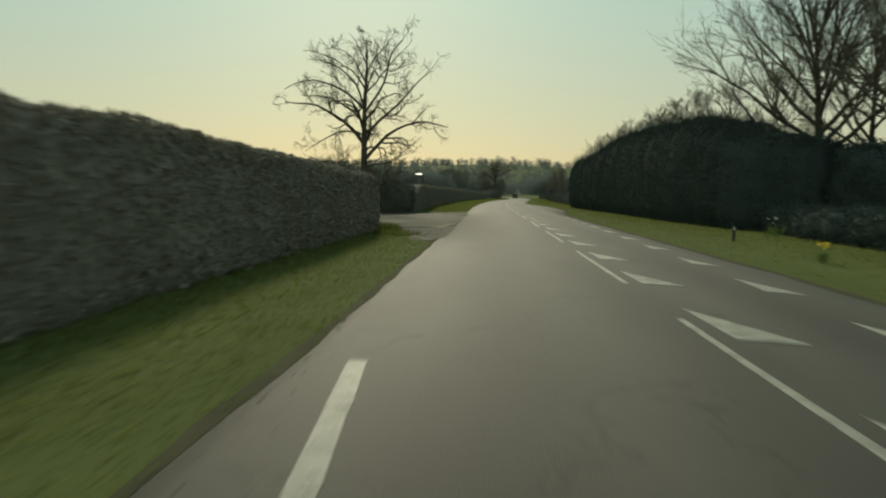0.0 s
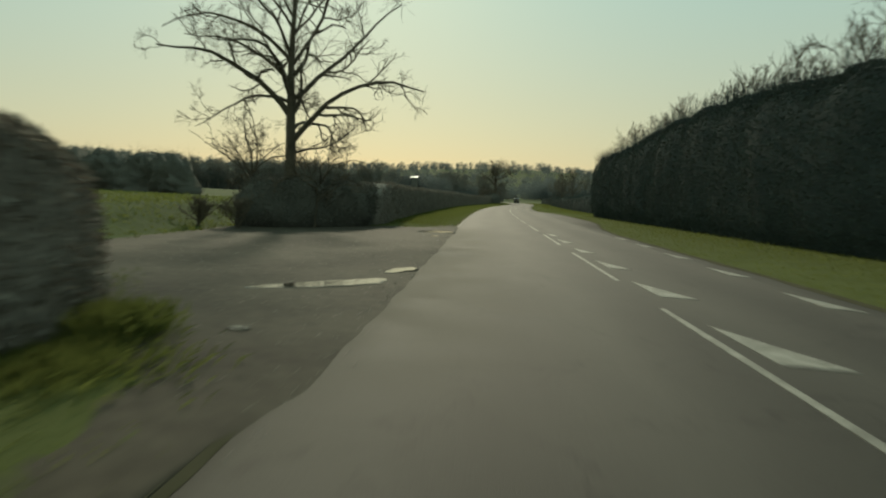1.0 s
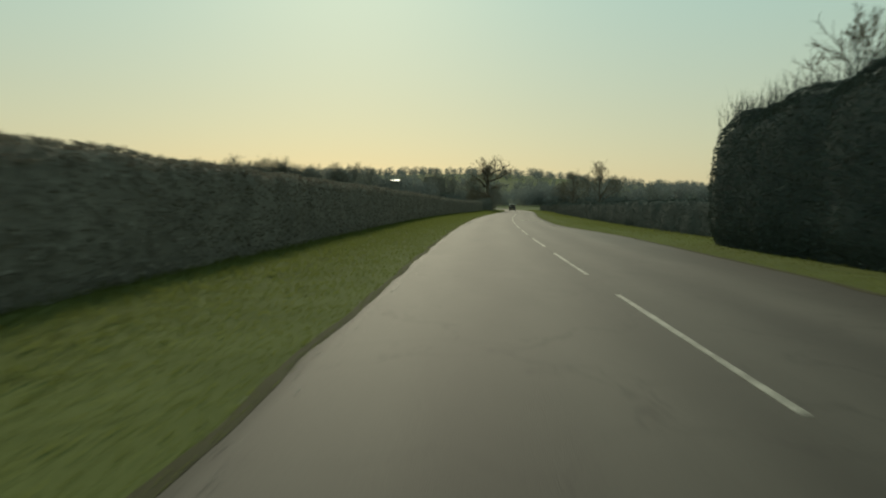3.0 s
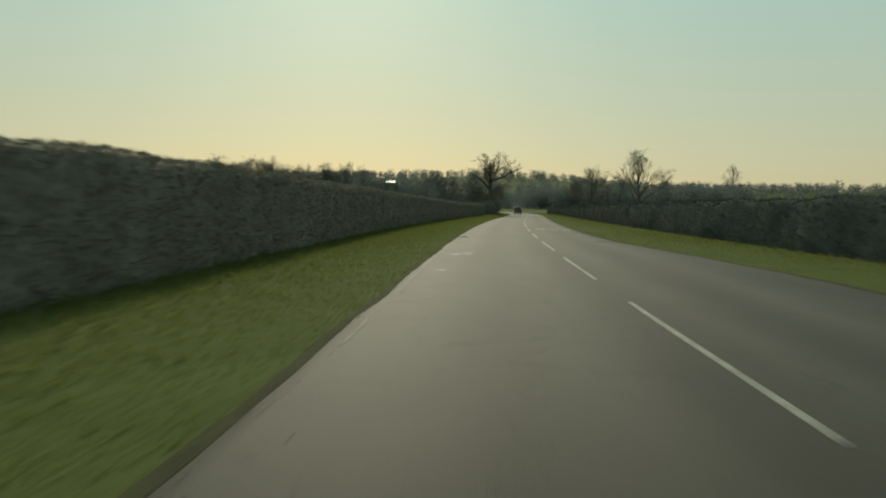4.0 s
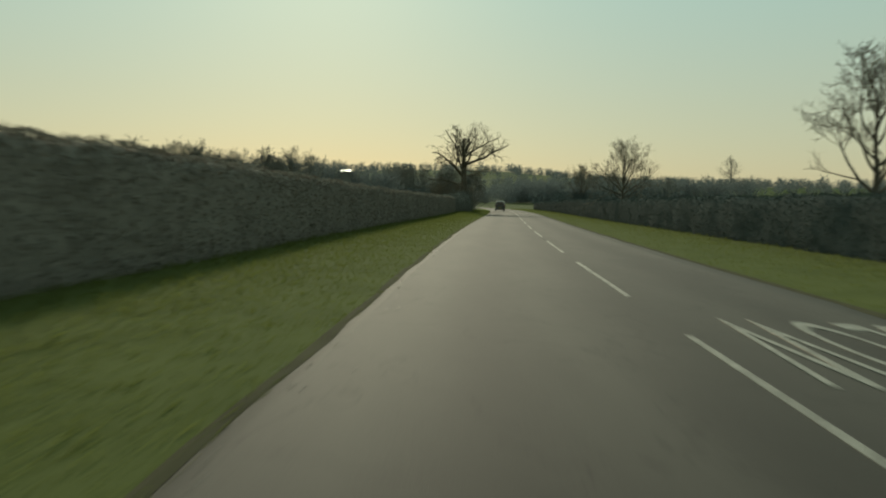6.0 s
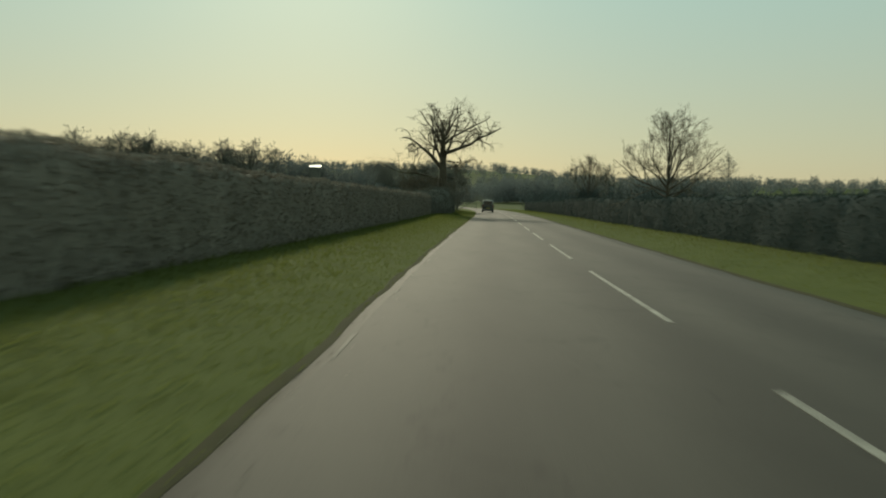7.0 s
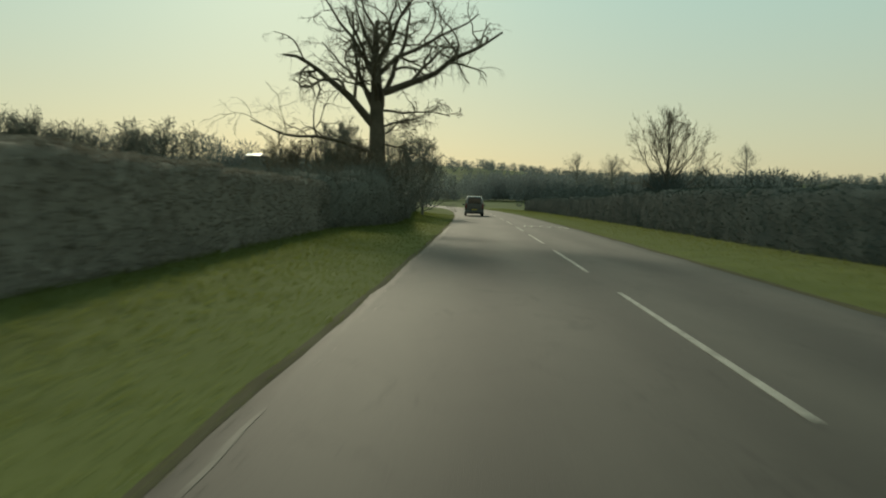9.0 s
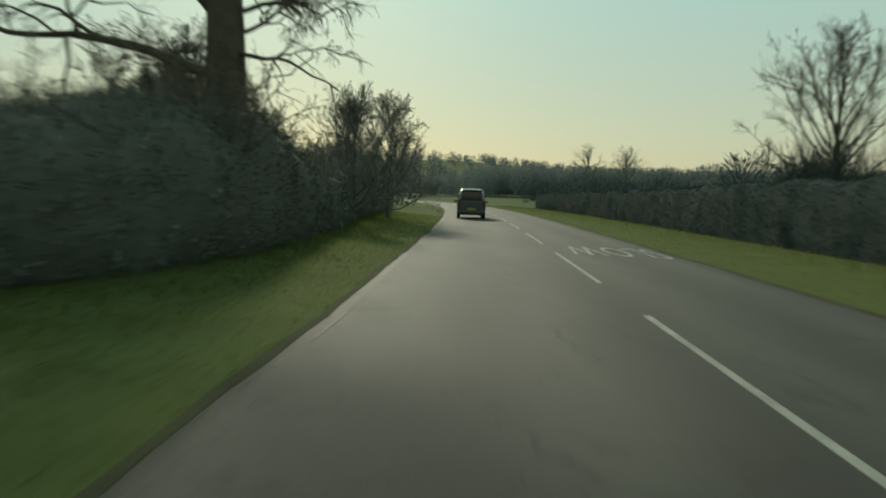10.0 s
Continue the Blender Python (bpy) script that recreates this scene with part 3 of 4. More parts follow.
    if sprout:
        m = int(seg[-1] * depth * sprout)
        ai = rng.randint(0, n, m)
        p = mid[ai] + across[ai] * (rng.uniform(-0.9, 0.9, m) * half[ai])[:, None]
        p[:, 2] += tall[ai] * 0.93
        way = rng.normal(0, 0.3, (m, 3)) + np.array([0, 0, 1.0])
        v, f = slips(p - inv, way, rng.uniform(0.2, 1.0, m) ** 1.6 * shoot, rng.uniform(0.010, 0.022, m), rng, 0.0)
        child("shoot_fringe", mesh_from("shoot_fringe", v, f, twig_mat), top, kind="stuff")
    return top


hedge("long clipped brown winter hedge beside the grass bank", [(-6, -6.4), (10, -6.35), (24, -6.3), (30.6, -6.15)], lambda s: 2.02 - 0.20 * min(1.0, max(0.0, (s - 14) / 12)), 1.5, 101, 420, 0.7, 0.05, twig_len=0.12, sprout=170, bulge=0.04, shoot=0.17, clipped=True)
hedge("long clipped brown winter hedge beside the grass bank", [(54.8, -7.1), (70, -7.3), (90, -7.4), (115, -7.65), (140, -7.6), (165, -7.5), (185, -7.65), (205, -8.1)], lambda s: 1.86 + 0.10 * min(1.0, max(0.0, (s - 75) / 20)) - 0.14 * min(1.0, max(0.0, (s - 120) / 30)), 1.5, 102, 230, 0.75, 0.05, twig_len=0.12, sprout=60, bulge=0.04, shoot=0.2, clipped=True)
hedge("overgrown hedge behind the muddy field entrance", [(56.0, -7.4), (53.4, -8.2), (51.6, -9.6), (50.8, -11.6)], lambda s: 1.85 + 0.15 * min(1.0, max(0.0, (54.5 - s) / 3)), 1.8, 103, 420, 0.2, 0.22, 0.30, sprout=60, bulge=0.22, shoot=0.6, mid_tone=True)
hedge("overgrown hedgerow on the far side of the field", [(76, -24), (80, -32), (84, -46), (82, -80)], 2.8, 2.8, 104, 90, 0.35, 0.6, 0.5, sprout=8, bulge=0.7, shoot=1.2, mid_tone=True, land=True)
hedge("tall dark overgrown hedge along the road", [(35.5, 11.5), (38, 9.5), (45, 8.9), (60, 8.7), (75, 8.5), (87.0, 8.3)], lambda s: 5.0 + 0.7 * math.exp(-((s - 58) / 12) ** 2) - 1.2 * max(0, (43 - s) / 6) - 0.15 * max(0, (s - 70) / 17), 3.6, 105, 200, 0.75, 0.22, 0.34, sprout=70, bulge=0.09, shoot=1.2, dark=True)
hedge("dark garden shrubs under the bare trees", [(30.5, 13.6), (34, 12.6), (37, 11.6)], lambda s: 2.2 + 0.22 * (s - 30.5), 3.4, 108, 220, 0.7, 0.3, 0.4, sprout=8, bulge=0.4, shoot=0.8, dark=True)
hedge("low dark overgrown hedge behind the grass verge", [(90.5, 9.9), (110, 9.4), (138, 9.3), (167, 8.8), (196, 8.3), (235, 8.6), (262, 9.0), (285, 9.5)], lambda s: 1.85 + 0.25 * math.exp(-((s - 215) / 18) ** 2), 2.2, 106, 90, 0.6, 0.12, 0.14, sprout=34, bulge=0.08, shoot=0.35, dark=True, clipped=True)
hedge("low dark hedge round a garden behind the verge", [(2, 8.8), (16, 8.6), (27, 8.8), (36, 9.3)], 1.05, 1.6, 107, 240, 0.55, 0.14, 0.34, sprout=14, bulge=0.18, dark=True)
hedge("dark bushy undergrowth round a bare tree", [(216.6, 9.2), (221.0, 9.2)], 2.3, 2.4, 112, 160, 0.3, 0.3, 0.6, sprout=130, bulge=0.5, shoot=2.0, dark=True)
hedge("dense leafless thicket round the foot of the old oak", [(194.0, -9.0), (200.0, -8.5), (206.0, -7.3), (209.0, -6.9), (212, -7.1), (222, -7.6)], lambda s: 1.85 + 0.85 * math.exp(-((s - 209) / 5) ** 2), 2.6, 109, 180, 0.3, 0.25, 0.36, sprout=60, bulge=0.24, shoot=0.7, mid_tone=True)
hedge("reddish brown hedge past the old oak", [(221.5, -7.6), (232, -7.9), (246, -8.4), (262, -9.4)], 2.0, 2.0, 110, 130, 0.2, 0.2, 0.30, sprout=30, bulge=0.25, shoot=0.7, mid_tone=True)


# ---- bare trees ----
def sweep(lines, radii, sides):
    """Tapered tubes round many lines of equal length."""
    m, n, _ = lines.shape
    tang = np.gradient(lines, axis=1)
    tang /= np.linalg.norm(tang, axis=2, keepdims=True) + 1e-9
    ref = np.where(np.abs(tang[:, :1, 2:3]) > 0.8, np.array([[[1.0, 0, 0]]]), np.array([[[0, 0, 1.0]]]))
    u = np.cross(tang, np.broadcast_to(ref, tang.shape))
    u /= np.linalg.norm(u, axis=2, keepdims=True) + 1e-9
    w = np.cross(tang, u)
    ang = np.arange(sides) * 2 * np.pi / sides
    ring = lines[:, :, None] + radii[:, :, None, None] * (u[:, :, None] * np.cos(ang)[None, None, :, None] + w[:, :, None] * np.sin(ang)[None, None, :, None])
    idx = np.arange(m * n * sides).reshape(m, n, sides)
    a, b = idx[:, :-1], idx[:, 1:]
    faces = np.stack([a, np.roll(a, -1, 2), np.roll(b, -1, 2), b], -1).reshape(-1, 4)
    return ring.reshape(-1, 3), faces


def shoot_lines(start, way, length, n, wobble, lift, rng, arch=None):
    """Lines that wander from their start."""
    m = len(start)
    pts = np.zeros((m, n, 3))
    pts[:, 0] = start
    way = way / (np.linalg.norm(way, axis=1, keepdims=True) + 1e-9)
    step = (length / (n - 1))[:, None]
    for k in range(1, n):
        way = way + rng.normal(0, wobble, (m, 3)) + np.array([0, 0, lift])
        if arch is not None:
            way[:, 2] -= arch / (n - 1)
        way /= np.linalg.norm(way, axis=1, keepdims=True) + 1e-9
        pts[:, k] = pts[:, k - 1] + way * step
    return pts


def branch_off(lines, radii, per, lo, hi, angle, ratio, lens, rng, up=0.0, flat=0.0):
    """Starts, ways, lengths and radii of the next order of branches."""
    m, n, _ = lines.shape
    par = np.repeat(np.arange(m), per)
    c = len(par)
    f = rng.uniform(lo, hi, c)
    x = f * (n - 1)
    i = np.minimum(x.astype(int), n - 2)
    t = (x - i)[:, None]
    start = lines[par, i] * (1 - t) + lines[par, i + 1] * t
    tang = lines[par, i + 1] - lines[par, i]
    tang /= np.linalg.norm(tang, axis=1, keepdims=True) + 1e-9
    side = np.cross(tang, rng.normal(size=(c, 3)))
    side[:, 2] *= 1 - flat
    side /= np.linalg.norm(side, axis=1, keepdims=True) + 1e-9
    an = np.radians(rng.normal(angle, 9, c))[:, None]
    way = tang * np.cos(an) + side * np.sin(an) + np.array([0, 0, up])
    length = lens[par] * ratio * rng.uniform(0.6, 1.25, c) * (1.15 - 0.5 * f)
    rad = (radii[par, i] * (1 - t[:, 0]) + radii[par, i + 1] * t[:, 0]) * rng.uniform(0.45, 0.75, c)
    return start, way, length, rad


def bare_tree(label, s, d, trunk, limbs, orders, seed, z=0.0, group="", turn=0.0, bark=None):
    """trunk: (height, radius, lean in x). limbs: rows of (height, turn from the right of the road, rise, length, radius[, arch: degrees by which it bends over]).
    orders: rows of (number per parent, angle, length ratio, wobble, lift, points, sides, thinnest)."""
    rng = np.random.RandomState(seed)
    place = on(s, d, z)
    tree = thing("tree", place, label, "tree", group, heading(s) + turn)
    height, radius, lean, *stout = trunk
    n = 14
    f = np.linspace(0, 1, n)
    line = np.stack([lean * f ** 1.5 + wave(f * 10, seed, 0.10, 9) * f, wave(f * 10, seed + 5, 0.10, 8) * f, f * height], -1)[None]
    rad = (radius * (1 - 0.86 * f ** (stout[0] if stout else 1.0)) * (1 + 0.45 * np.exp(-f * height / 0.45)))[None]
    solid = [sweep(line, rad, 5 if bark is HAZED_BARK else 12)]
    zs = line[0, :, 2]
    st, wy, ln, rd, ar = [], [], [], [], []
    for h, az, rise, length, r, *more in limbs:
        ar.append(radians(more[0]) if more else 0.0)
        st.append([np.interp(h, zs, line[0, :, 0]), np.interp(h, zs, line[0, :, 1]), h])
        wy.append([math.cos(radians(az)) * math.cos(radians(rise)), math.sin(radians(az)) * math.cos(radians(rise)), math.sin(radians(rise))])
        ln.append(length)
        rd.append(r)
    st, wy, ln, rd = np.array(st), np.array(wy), np.array(ln), np.array(rd)
    wob0, lift0 = orders[0]
    lines = shoot_lines(st, wy, ln, 10, wob0, lift0, rng, np.array(ar))
    taper = np.linspace(1, 0.22, 10)[None]
    radii = rd[:, None] * taper
    solid.append(sweep(lines, radii, 4 if bark is HAZED_BARK else 8))
    fine = []
    lens = ln
    for per, angle, ratio, wob, lift, pts, sides, thin in orders[1:]:
        a, b, c, r = branch_off(lines, radii, per, 0.22, 0.99, angle, ratio, lens, rng, up=lift)
        lines = shoot_lines(a, b, c, pts, wob, lift, rng)
        radii = np.maximum(r, thin)[:, None] * np.linspace(1, 0.3, pts)[None]
        radii = np.maximum(radii, thin * 0.7)
        fine.append(sweep(lines, radii, sides))
        lens = c
    for name, parts, mat in (("trunk", solid, bark or BARK), ("crown", fine, bark or FINE_BARK)):
        vs, fs, o = [], [], 0
        for v, fa in parts:
            vs.append(v)
            fs.append(fa + o)
            o += len(v)
        child(name, mesh_from(name, np.concatenate(vs), np.concatenate(fs), mat, True), tree)
    return tree


def fan(count, low, high, rise0, rise1, length, radius, seed):
    """Limbs all round a trunk, steeper towards the top."""
    r = random.Random(seed)
    rows = []
    for k in range(count):
        f = k / max(1, count - 1)
        rows.append((low + (high - low) * f, k * 137.5 + r.uniform(-25, 25), rise0 + (rise1 - rise0) * f + r.uniform(-8, 8), length * (1 - 0.45 * f) * r.uniform(0.85, 1.15), radius * (1 - 0.45 * f)))
    return rows


SPREAD = [(0.10, 0.03), (6, 42, 0.58, 0.14, 0.04, 7, 5, 0.012), (6, 42, 0.5, 0.16, 0.05, 5, 4, 0.008), (5, 42, 0.55, 0.17, 0.03, 4, 3, 0.005)]
GNARL = [(0.17, 0.02), (7, 54, 0.48, 0.32, 0.01, 8, 5, 0.018), (6, 50, 0.48, 0.25, -0.06, 6, 4, 0.010), (5, 45, 0.6, 0.22, -0.20, 5, 3, 0.006)]
VASE = [(0.06, 0.03), (6, 30, 0.6, 0.09, 0.04, 7, 5, 0.010), (6, 34, 0.5, 0.11, 0.04, 5, 4, 0.007), (4, 34, 0.6, 0.12, 0.02, 4, 3, 0.005)]
THICK = [(0.08, 0.05), (8, 32, 0.6, 0.09, 0.06, 6, 4, 0.015), (7, 32, 0.55, 0.10, 0.05, 4, 3, 0.010), (4, 32, 0.6, 0.1, 0.03, 4, 3, 0.007)]
BUSHY = [(0.10, 0.05), (8, 38, 0.55, 0.13, 0.05, 5, 4, 0.012), (6, 40, 0.5, 0.15, 0.04, 4, 3, 0.010), (3, 40, 0.6, 0.15, 0.0, 3, 3, 0.008)]
SAPLING = [(0.10, 0.05), (7, 38, 0.6, 0.12, 0.05, 5, 4, 0.012), (7, 38, 0.5, 0.13, 0.04, 4, 3, 0.008)]
CROOKED = [(0.13, 0.0), (8, 54, 0.36, 0.24, 0.05, 8, 5, 0.013), (7, 48, 0.48, 0.24, 0.03, 6, 4, 0.008), (5, 42, 0.6, 0.2, -0.04, 4, 3, 0.005)]
BELT_TREE = [(0.10, 0.03), (6, 46, 0.55, 0.14, 0.0, 4, 3, 0.024), (4, 48, 0.5, 0.16, 0.0, 3, 3, 0.020)]

# the tree behind the field entrance
bare_tree("large bare spreading tree with a straight trunk in a hedge", 51.4, -9.7, (10.4, 0.265, 0.1),
          [(4.2, 180, 52, 5.7, 0.125, 70), (4.7, 176, 30, 4.0, 0.065, 52), (6.3, 184, 60, 5.6, 0.08, 84), (7.5, 170, 66, 4.2, 0.055, 60), (5.4, 190, 40, 4.4, 0.07, 52),
           (3.2, 6, 42, 6.2, 0.12, 46), (4.2, 10, 64, 2.2, 0.12, 0), (4.8, -4, 38, 6.2, 0.10, 34), (3.6, 84, 40, 5.0, 0.08, 30), (6.1, -10, 48, 6.6, 0.08, 46), (2.8, 0, 26, 3.2, 0.05, 20), (7.2, 10, 62, 4.4, 0.055, 60),
           (4.4, 92, 46, 4.8, 0.09, 60), (4.9, 268, 46, 4.8, 0.09, 64), (5.3, 140, 44, 4.8, 0.08, 66), (5.7, -45, 46, 6.0, 0.08, 44), (6.4, 235, 52, 4.8, 0.07, 60), (6.9, 84, 54, 4.6, 0.065, 56),
           (7.9, 210, 60, 3.6, 0.05, 50), (8.4, 20, 62, 3.2, 0.045, 44), (8.8, 160, 66, 2.6, 0.04, 36), (9.2, -30, 68, 2.2, 0.035, 30)], CROOKED, 201)

# the old oak on the left
bare_tree("old gnarled bare oak with a thick trunk and drooping twigs", 209.6, -6.75, (9.6, 0.45, -0.3, 1.9),
          [(4.6, 178, 62, 5.6, 0.23, 55), (5.0, 20, 66, 3.4, 0.14, 10), (6.2, 0, 27, 6.8, 0.20, 30), (7.0, -10, 46, 5.8, 0.13, 24), (6.8, 196, 40, 3.8, 0.12, -10), (7.6, 30, 56, 3.8, 0.11),
           (7.9, 170, 58, 3.4, 0.10), (7.2, 178, 44, 4.4, 0.12), (7.5, 4, 50, 4.8, 0.12), (6.1, 18, 46, 5.6, 0.14), (5.2, 186, 62, 5.2, 0.14), (3.8, -12, 18, 3.0, 0.05, 26), (4.6, 12, 24, 3.4, 0.06, 30), (8.6, 40, 64, 2.8, 0.08), (8.9, 210, 70, 2.6, 0.07), (3.4, 182, 24, 7.0, 0.11, 6), (5.4, 8, 12, 3.6, 0.07, 34), (4.2, 30, 14, 2.8, 0.05, 34),
           (5.6, 262, 36, 4.2, 0.13), (6.0, 86, 44, 4.4, 0.14), (5.8, 140, 40, 3.8, 0.10)], GNARL, 202)

bare_tree("small bare tree with upright fanning branches behind the hedge", 137.5, 9.25, (4.6, 0.14, 0.0), fan(15, 1.7, 4.4, 38, 78, 2.9, 0.055, 1), SPREAD, 203, group="bare roadside trees")
bare_tree("bare dome-shaped tree with many low stems behind the hedge", 181.9, 9.1, (3.8, 0.21, 0.1), fan(20, 1.9, 3.9, 12, 74, 4.5, 0.065, 2), SPREAD, 204, group="bare roadside trees")
bare_tree("bare tree with upright twiggy branches behind the hedge", 218.7, 9.25, (5.0, 0.17, 0.1), fan(22, 1.6, 4.8, 34, 82, 3.2, 0.05, 3), VASE, 205, group="bare roadside trees")
bare_tree("tall bare many-stemmed tree behind the garden hedge", 39.5, 12.4, (9.5, 0.26, -0.8), fan(20, 2.6, 8.6, 24, 74, 7.0, 0.12, 4), THICK, 206)
bare_tree("tall bare many-stemmed tree in the dark garden", 36.5, 14.6, (8.6, 0.20, -0.3), fan(14, 2.0, 8.0, 26, 76, 5.6, 0.09, 14), THICK, 216)
bare_tree("tall bare many-stemmed tree in the dark garden", 42.0, 15.6, (9.0, 0.20, 0.2), fan(14, 2.2, 8.4, 24, 76, 5.8, 0.09, 15), THICK, 217)
bare_tree("tall bare tree leaning over the garden hedge", 32.5, 14.5, (9.5, 0.24, -0.6), fan(18, 2.4, 8.8, 18, 74, 6.2, 0.11, 5), THICK, 207)
bare_tree("leafless suckers round the foot of the spreading tree", 51.2, -10.9, (1.8, 0.05, -0.2), [(1.2 + 0.1 * k, 37 * k + 100, 52 + 4 * (k % 5), 2.6 + 0.2 * (k % 4), 0.032, 70 if k % 3 else 20) for k in range(10)], CROOKED[:3], 236)
bare_tree("leafless suckers round the foot of the spreading tree", 51.4, -8.7, (1.8, 0.04, 0.2), [(1.0 + 0.1 * k, 41 * k, 40 + 5 * (k % 5), 2.0 + 0.2 * (k % 4), 0.026, 40) for k in range(10)], CROOKED[:3], 237)
for s, d, seed in ((39.5, 10.2, 77), (43.0, 9.4, 71), (47.2, 9.3, 78), (51.5, 9.2, 72), (55.2, 9.0, 79), (59.0, 9.3, 73), (66.5, 8.9, 74), (72.0, 9.1, 75), (80.0, 8.8, 76)):
    bare_tree("bare ash sapling growing out of the tall hedge", s, d, (6.1, 0.08, 0.1), fan(10, 4.3, 5.9, 30, 80, 2.1, 0.032, seed), SAPLING, 240 + seed, group="saplings in the hedge")
for s, d, tall, seed in ((49.0, -12.3, 0.50, 67), (49.1, -10.9, 0.55, 68)):
    bare_tree("small dark thorn bush on the grass bank", s, d, (tall, 0.06, 0.0), fan(14, 0.25 * tall, 0.95 * tall, 38, 78, 1.7 * tall, 0.035, seed), BUSHY[:3], 250 + seed, z=float(relief(*on(s, d)[:2])) - 0.03, group="thorn bushes on the bank")
for s, d, seed in ((213.6, -9.2, 81), (215.6, -10.4, 82), (217.0, -9.4, 83)):
    bare_tree("tall rounded leafless bush beside the old oak", s, d, (4.1, 0.07, 0.0), fan(20, 0.5, 3.9, 24, 80, 2.5, 0.04, seed), BUSHY, 250 + seed, group="bushes beside the oak", bark=MID_TWIG)
for s, d, seed in ((204.5, -9.6, 61), (207.6, -7.4, 62), (214.0, -9.4, 63), (219.0, -9.0, 64)):
    bare_tree("leafless twiggy shrub growing in the thicket", s, d, (2.6, 0.07, 0.1), fan(12, 0.5, 2.2, 38, 76, 2.6, 0.04, seed), BUSHY, 230 + seed, group="shrubs in the thicket")
bare_tree("bare tree with a fine pale crown beyond the old oak", 241.0, -9.8, (5.4, 0.16, 0.2), fan(18, 2.2, 5.2, 26, 78, 3.9, 0.07, 6), SPREAD, 208, bark=HAZED_BARK)
bare_tree("rounded brown leafless bush beside the bend in the road", 230.5, -5.9, (4.6, 0.10, 0.1), fan(30, 0.4, 4.4, 20, 80, 2.8, 0.04, 7), BUSHY, 209, bark=MID_TWIG)
bare_tree("rounded brown leafless bush beside the bend in the road", 224.5, -6.7, (4.2, 0.09, 0.1), fan(26, 0.4, 3.8, 22, 82, 2.5, 0.04, 8), BUSHY, 219, bark=MID_TWIG)


def far_tree(label, x, y, tall, limbs, orders, seed):
    """A single tree out in the fields, at a place in the world."""
    tree = bare_tree(label, 330.0, 60.0, (tall, 0.025 * tall, 0.1), limbs, orders, seed, group="distant field trees", bark=HAZED_BARK)
    tree.matrix_world = pose(x, y, float(relief(x, y)) - 0.1)


far_tree("rounded bare tree with a pale crown far off", 63.0, 396.0, 13.5, fan(18, 7.0, 13.0, 24, 80, 6.5, 0.16, 8), BELT_TREE, 210)
far_tree("broad dense bare tree standing above the far woods", 76.5, 404.0, 12.5, fan(30, 6.0, 12.0, 14, 76, 8.0, 0.16, 9), BELT_TREE, 211)
far_tree("rounded dense bare tree standing above the far woods", 146.0, 455.0, 21.0, fan(26, 12.0, 20.0, 4, 74, 7.0, 0.16, 11), BELT_TREE, 213)
far_tree("small round bare tree standing above the far woods", 74.0, 330.0, 9.5, fan(20, 5.0, 9.0, 14, 76, 3.8, 0.10, 10), BELT_TREE, 212)


# ---- far woods ----
def woods(name, label, line, count, tall, seed, spread=14.0, thick=1.0, per=60, mat=None):
    """A belt of many bare trees, too far off to count; line: places (x, y)."""
    rng = np.random.RandomState(seed)
    pts = np.array(line, float)
    seg = np.concatenate([[0], np.cumsum(np.hypot(np.diff(pts[:, 0]), np.diff(pts[:, 1])))])
    u = rng.uniform(0, seg[-1], count)
    x = np.interp(u, seg, pts[:, 0]) + rng.normal(0, spread * 0.5, count)
    y = np.interp(u, seg, pts[:, 1]) + rng.normal(0, spread * 0.5, count)
    h = tall * (1 + wave(u, seed + 2, 0.16, tall * 9)) * rng.uniform(0.72, 1.12, count)
    z = relief(x, y)
    size = math.sqrt(60 / per)
    i = np.repeat(np.arange(count), per)
    n = len(i)
    f = rng.uniform(0, 1, n)
    phi = rng.uniform(0, 6.283, n)
    wide = (0.42 * h[i]) * np.sqrt(np.clip(1 - ((f - 0.5) / 0.56) ** 2, 0, 1)) * rng.uniform(0.2, 1.0, n)
    base = np.stack([x[i] + np.cos(phi) * wide * 0.75, y[i] + np.sin(phi) * wide * 0.75, z[i] + h[i] * (0.02 + f * 0.82)], -1)
    way = np.stack([np.cos(phi) * 0.6, np.sin(phi) * 0.6, np.full(n, 0.9)], -1) + rng.normal(0, 0.35, (n, 3))
    v, fa = slips(base, way, h[i] * rng.uniform(0.12, 0.32, n) * size, h[i] * rng.uniform(0.018, 0.074, n) * size * thick * (1.6 - f), rng)
    tagged(new(name, mesh_from(name, v, fa, mat or HAZED_WOODS)), label, "woods", kind="stuff")


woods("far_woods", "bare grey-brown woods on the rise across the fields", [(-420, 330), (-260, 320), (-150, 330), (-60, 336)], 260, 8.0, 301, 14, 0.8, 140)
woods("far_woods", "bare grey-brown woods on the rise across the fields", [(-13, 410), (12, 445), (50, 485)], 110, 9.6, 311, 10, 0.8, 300)


